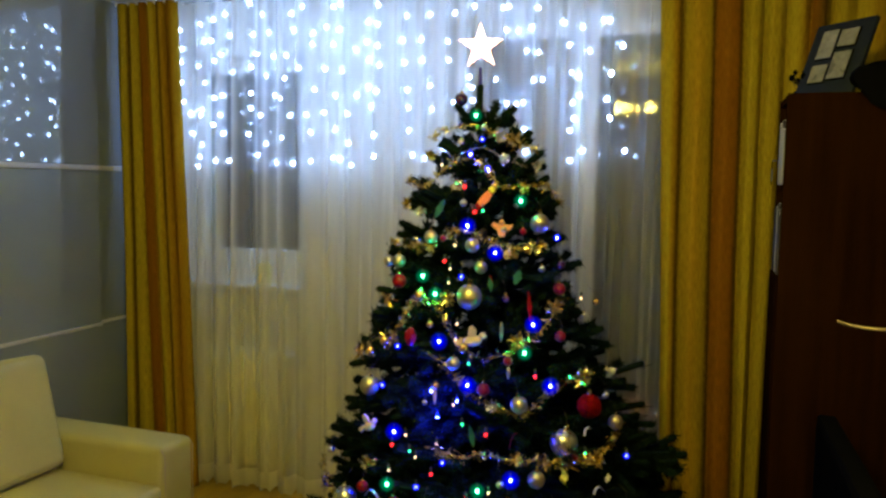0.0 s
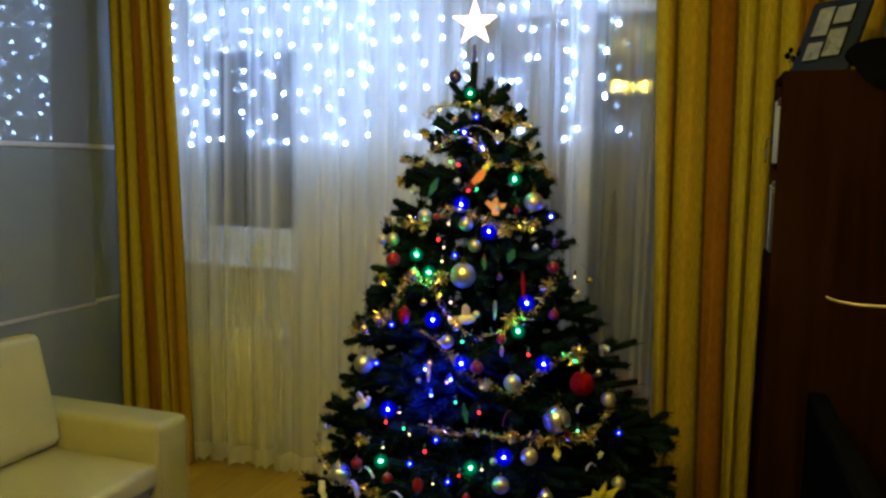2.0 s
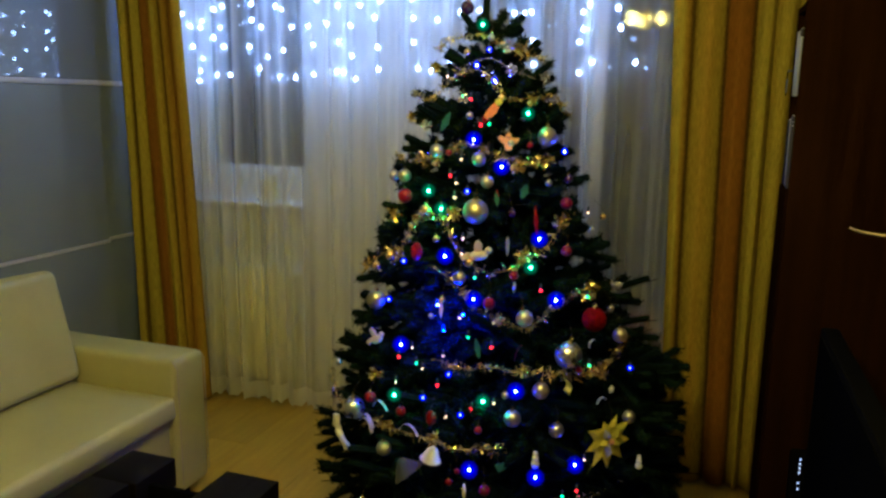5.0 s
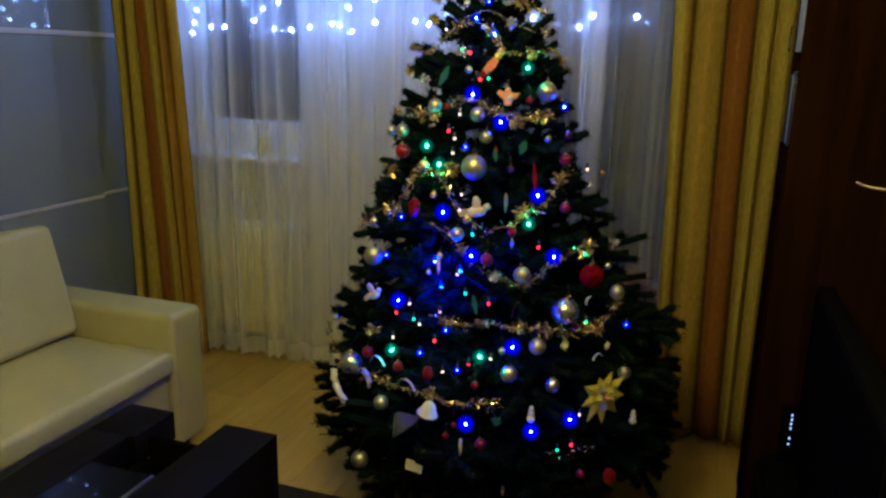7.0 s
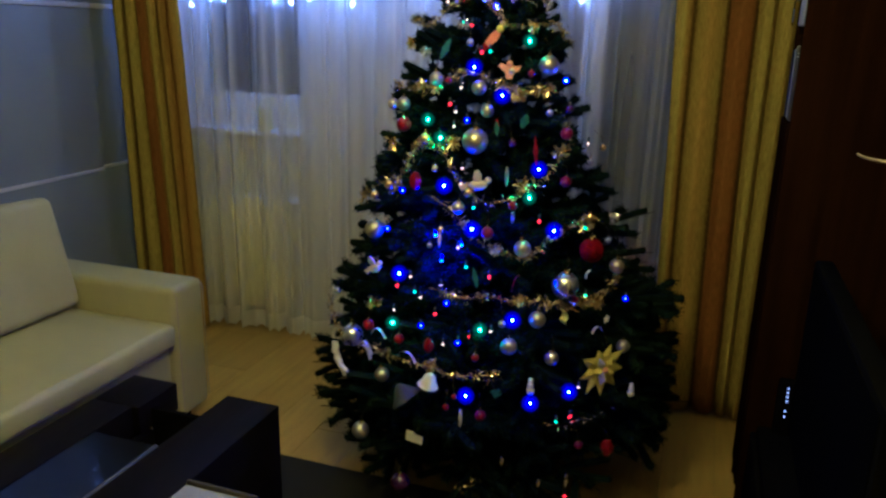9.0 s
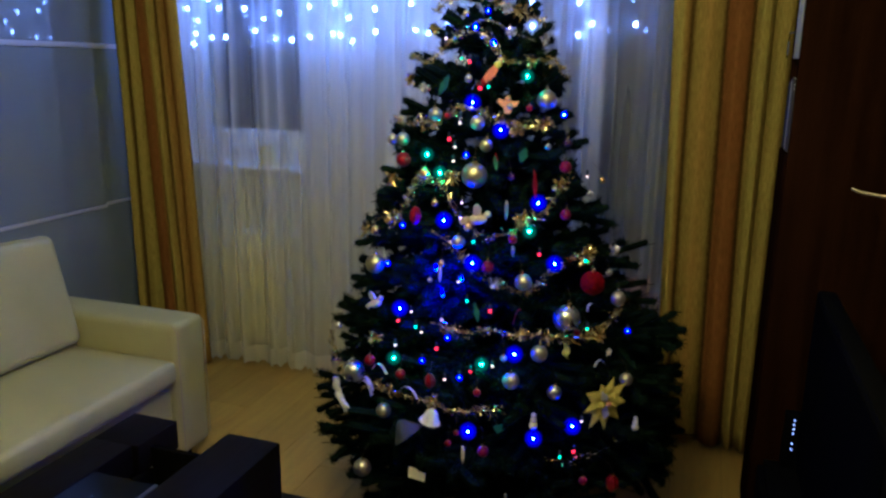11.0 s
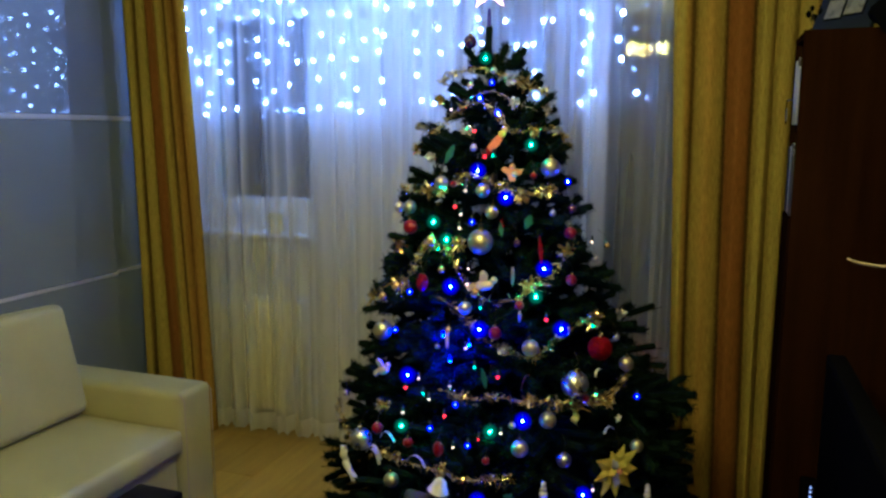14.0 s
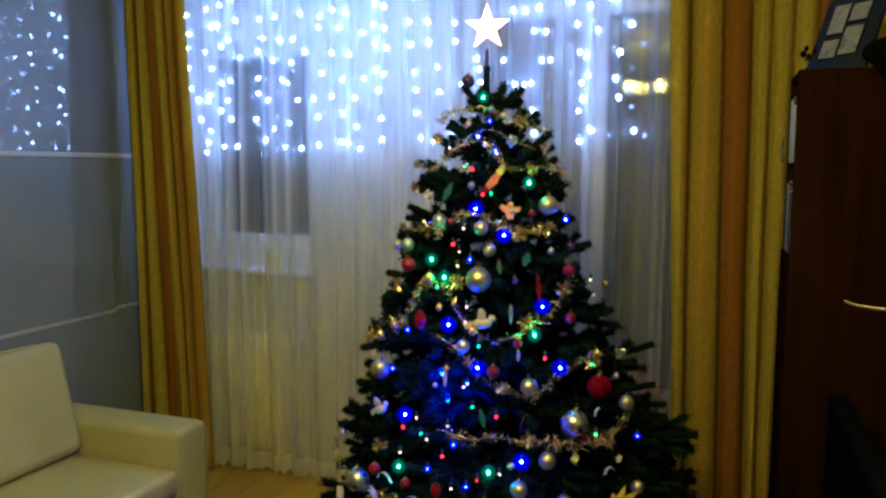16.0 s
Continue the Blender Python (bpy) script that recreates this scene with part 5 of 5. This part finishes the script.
# ---- tinsel garlands ----
def tinsel(points, m, label, seed, fat=0.028, dense=1500):
    """A foil garland: a thread wound with short bright strips, lying on the branches."""
    rng = random.Random(seed)
    path = smooth_path([on_tree(az, z, 0.028 + 0.012 * math.sin(k * 2.1)) for k, (az, z) in enumerate(points)], 14)
    core = tube(path, 0.0012, 4)
    ob = empty("tinsel_garland", path[0], label, "garland", "tinsel garlands")
    core.transform(Matrix.Translation(-path[0]))
    part("core", core, m, ob)
    bm = bmesh.new()
    for a, b in zip(path, path[1:]):
        n = max(2, int((b - a).length * dense * (0.25 + 2.0 * abs(noise.noise(a * 13 + Vector((5, 0, 0)))))))
        thin = 0.35 + 1.3 * abs(noise.noise(a * 14))
        for k in range(n):
            off = Vector((rng.gauss(0, 1), rng.gauss(0, 1), rng.gauss(0, 1))) * 0.006
            p = a.lerp(b, rng.random()) - path[0] + off
            d = Vector((rng.gauss(0, 1), rng.gauss(0, 1), rng.gauss(0, 1))).normalized()
            side = d.orthogonal().normalized()
            g = rng.uniform(0, 6.28)
            side = (side * math.cos(g) + d.cross(side) * math.sin(g)) * rng.uniform(0.0009, 0.0024)
            tip = p + d * fat * thin * rng.uniform(0.3, 1.0)
            bm.faces.new([bm.verts.new(q) for q in (p + side, p - side, tip - side * 0.6, tip + side * 0.6)])
    tagged(part("foil", bm, m, ob, smooth=False), kind="stuff")


tinsel([(-73, 1.616), (-41, 1.598), (-31, 1.665), (-12, 1.685), (1, 1.641), (10, 1.598), (27, 1.607), (41, 1.599), (50, 1.546)], GOLD_FOIL, "gold foil tinsel garland round the upper branches", 1)
tinsel([(-58, 1.426), (-42, 1.414), (-27, 1.428), (-13, 1.472), (1, 1.440), (14, 1.415), (29, 1.422)], GOLD_FOIL, "gold foil tinsel garland draped on the branches", 2)
tinsel([(-38, 1.105), (-33, 1.20), (-30, 1.260), (-20, 1.251), (-14, 1.191), (-8, 1.139), (-1, 1.111), (7, 1.120), (14, 1.143), (20, 1.172), (29, 1.241), (35, 1.270)], GOLD_FOIL, "gold foil tinsel garland draped on the branches", 3)
tinsel([(-21, 1.115), (-12, 1.082), (-4, 1.010), (4, 0.973), (11, 0.966), (17, 0.979), (25, 1.022), (35, 1.054), (43, 1.046)], GOLD_FOIL, "gold foil tinsel garland draped on the branches", 4)
tinsel([(-15, 0.862), (-8, 0.850), (0, 0.850), (9, 0.843), (16, 0.841), (25, 0.818), (35, 0.821), (43, 0.857), (52, 0.898)], GOLD_FOIL, "gold and silver tinsel garland on the branches", 5)
tinsel([(-60, 0.74), (-55, 0.703), (-49, 0.643), (-36, 0.657), (-25, 0.650), (-16, 0.635), (-8, 0.622), (0, 0.633), (5, 0.625)], GOLD_FOIL, "gold foil tinsel garland on the low branches", 6)
tinsel([(-83, 1.759), (-52, 1.781), (-17, 1.794), (7, 1.766), (22, 1.748), (50, 1.72)], GOLD_FOIL, "short gold tinsel near the tree top", 7)
tinsel([(-56, 1.05), (-49, 1.103), (-41, 1.148), (-36, 1.13)], GOLD_FOIL, "short gold tinsel on side branches", 8)
tinsel([(17, 0.486), (24, 0.476), (32, 0.463), (41, 0.486)], SILVER_FOIL, "silver tinsel on the lowest branches", 9, 0.014, 300)
tinsel([(-24, 1.70), (-5, 1.72), (14, 1.69), (30, 1.66)], SILVER_FOIL, "silver tinsel near the tree top", 10, 0.014, 300)


def rosette(az, z, m, r, label):
    """A crumpled foil bow: short bright strips round a knot."""
    rng = random.Random(int(z * 1000 + az))
    bm = lathe(ball_profile(r * 0.22, 6), 8)
    for k in range(70):
        d = Vector((rng.gauss(0, 1), rng.gauss(0, 0.7), rng.gauss(0, 1))).normalized()
        side = d.orthogonal().normalized()
        g = rng.uniform(0, 6.28)
        side = (side * math.cos(g) + d.cross(side) * math.sin(g)) * rng.uniform(0.0016, 0.0036)
        a, b = d * r * 0.15, d * r * rng.uniform(0.5, 1.0)
        bm.faces.new([bm.verts.new(q) for q in (a + side, a - side, b - side * 0.7, b + side * 0.7)])
    ob = part("foil_rosette", bm, m, smooth=False)
    ob.matrix_basis = hung_at(az, z, 0.04)
    tagged(ob, label, "ornament", "foil rosettes")


for az, z in ((28, 1.246), (-27, 1.264), (36, 0.820), (10, 0.848), (-14, 0.645), (35, 1.040), (12, 1.161), (-43, 1.251), (-26, 1.417), (11, 1.402),
              (-35, 0.791), (-15, 1.271), (23, 1.599), (-50, 1.544), (-51, 1.697)):
    rosette(az, z, GOLD_FOIL, 0.030 if z < 1.3 else 0.024, "crumpled gold foil rosette on the tree")
for az, z in ((3, 0.985), (11, 1.756), (-36, 1.52), (37, 1.665), (11, 1.685), (50, 1.047), (-18, 1.60)):
    rosette(az, z, SILVER_FOIL, 0.022, "crumpled silver foil rosette on the tree")
for az, z, r in ((8, 1.474, 0.010), (-4, 1.785, 0.010), (41, 1.220, 0.011), (43, 0.991, 0.010), (-18, 0.986, 0.008), (-52, 0.786, 0.011), (-12, 1.55, 0.011), (24, 1.36, 0.010)):
    bauble(az, z, r, SILVER, "tiny silver bauble on the tree", "silver baubles")


# ---- coloured lights on the tree ----
def bulbs(colour, m, places, r, lamps=0.0, tint=(1, 1, 1), cap=None, bloom_r=0.014, outer=None, out=0.045):
    ob = empty("fairy_lights", (TX, TY, 1.0), colour + " fairy lights wound through the tree, lit", "string lights", "strings of fairy lights")
    mesh = led_mesh(m, r, "bulb")
    socket = to_mesh("socket", lathe([(0, 0.0), (0.0032, 0.0), (0.0036, 0.012), (0.002, 0.016), (0, 0.016)], 8), CABLE)
    order = sorted(places, key=lambda p: (-p[1], p[0]))
    # cap, middle and outer shells are added glow in place of bloom
    bloom_mesh = to_mesh("cap", lathe(ball_profile(bloom_r * 0.55, 8), 12), cap) if cap else None
    outer_mesh = to_mesh("outer_bloom", lathe(ball_profile(bloom_r, 8), 14), outer) if outer else None
    mid_mesh = to_mesh("outer_bloom", lathe(ball_profile(bloom_r * 0.77, 8), 14), outer) if outer else None
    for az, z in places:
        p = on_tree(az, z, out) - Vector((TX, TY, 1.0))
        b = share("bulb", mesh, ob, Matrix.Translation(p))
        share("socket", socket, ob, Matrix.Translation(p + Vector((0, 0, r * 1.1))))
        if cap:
            share("cap", bloom_mesh, ob, Matrix.Translation(p))
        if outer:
            share("outer_bloom", outer_mesh, ob, Matrix.Translation(p))
            share("outer_bloom", mid_mesh, ob, Matrix.Translation(p))
        if lamps:
            bulb_lamp("bulb_light", on_tree(az, z, out + 0.013), tint, lamps, r)
    for a, b in zip(order, order[1:]):
        if abs(a[0] - b[0]) < 20 and abs(a[1] - b[1]) < 0.2:
            pts = [on_tree(a[0] + (b[0] - a[0]) * k / 5, a[1] + (b[1] - a[1]) * k / 5, 0.01 - 0.12 * math.sin(math.pi * k / 5)) - Vector((TX, TY, 1.0)) for k in range(6)]
            part("wire", tube(pts, 0.001, 4), TREE_WIRE, ob)
    return ob


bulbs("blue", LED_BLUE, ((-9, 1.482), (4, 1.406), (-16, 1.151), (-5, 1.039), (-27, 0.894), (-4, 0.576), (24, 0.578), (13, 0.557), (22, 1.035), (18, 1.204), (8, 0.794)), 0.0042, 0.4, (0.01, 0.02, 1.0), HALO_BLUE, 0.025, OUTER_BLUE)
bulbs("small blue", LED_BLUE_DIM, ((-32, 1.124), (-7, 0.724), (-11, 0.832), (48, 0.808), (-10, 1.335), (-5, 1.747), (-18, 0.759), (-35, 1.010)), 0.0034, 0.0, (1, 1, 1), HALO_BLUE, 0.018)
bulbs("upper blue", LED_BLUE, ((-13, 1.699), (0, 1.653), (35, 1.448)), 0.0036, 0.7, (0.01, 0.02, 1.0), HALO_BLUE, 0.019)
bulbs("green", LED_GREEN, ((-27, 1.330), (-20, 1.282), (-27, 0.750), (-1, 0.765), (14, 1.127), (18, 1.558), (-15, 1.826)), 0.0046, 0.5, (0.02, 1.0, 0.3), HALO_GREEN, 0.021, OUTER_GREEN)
bulbs("small green", LED_GREEN_DIM, ((-21, 0.851), (-5, 1.097), (-18, 1.607), (-2, 1.527), (-6, 0.936), (34, 1.034), (20, 0.497), (31, 0.847), (135, 1.32), (142, 1.1), (130, 0.95), (150, 1.45), (138, 1.2)), 0.0036)
bulbs("red", LED_RED, ((-18, 1.377), (1, 0.912), (-13, 1.598), (-6, 1.523), (-27, 0.859), (-14, 0.798), (17, 1.063), (-4, 0.743), (24, 0.506), (27, 0.204)), 0.0042)
bulbs("warm white", LED_WARM, ((-15, 1.356), (-15, 1.316), (-14, 1.424), (-9, 0.986), (-10, 1.161), (-23, 0.891), (-19, 0.838), (-13, 0.880), (-11, 0.715), (27, 0.587), (2, 0.761), (-10, 1.203), (-14, 1.437), (-33, 1.665), (-27, 0.788), (42, 1.268)), 0.0030)
bauble(-21, 0.268, 0.030, PURPLE, "dark purple bauble on the lowest branches", "purple baubles")
tinsel([(-6, 0.268), (-3, 0.285), (0, 0.300)], GOLD_FOIL, "gold tinsel end on the lowest branches", 12, 0.014, 300)
bulbs("deep blue", LED_BLUE, ((-21, 0.99), (-17, 0.92), (-10, 0.97)), 0.0030, 4.2, (0.005, 0.01, 1.0), out=-0.05)


# ---- laminate boards, laid along the room ----
def boards():
    rng = random.Random(9)
    w, made = 0.193, {}
    x = X_LEFT + 0.002
    while x < X_RIGHT - 0.02:
        x1 = min(x + w, X_RIGHT) - 0.0015
        y = Y_BACK - rng.uniform(0, 1.2)
        while y < Y_WALL:
            a, b = max(y, Y_BACK), min(y + 1.38, Y_WALL) - 0.0015
            if b - a > 0.03:
                part("board", box((x, a, -0.0035), (x1, b, 0.0), 0.0008, 1), LAMINATE, floor)
            y += 1.38
        x += w


boards()
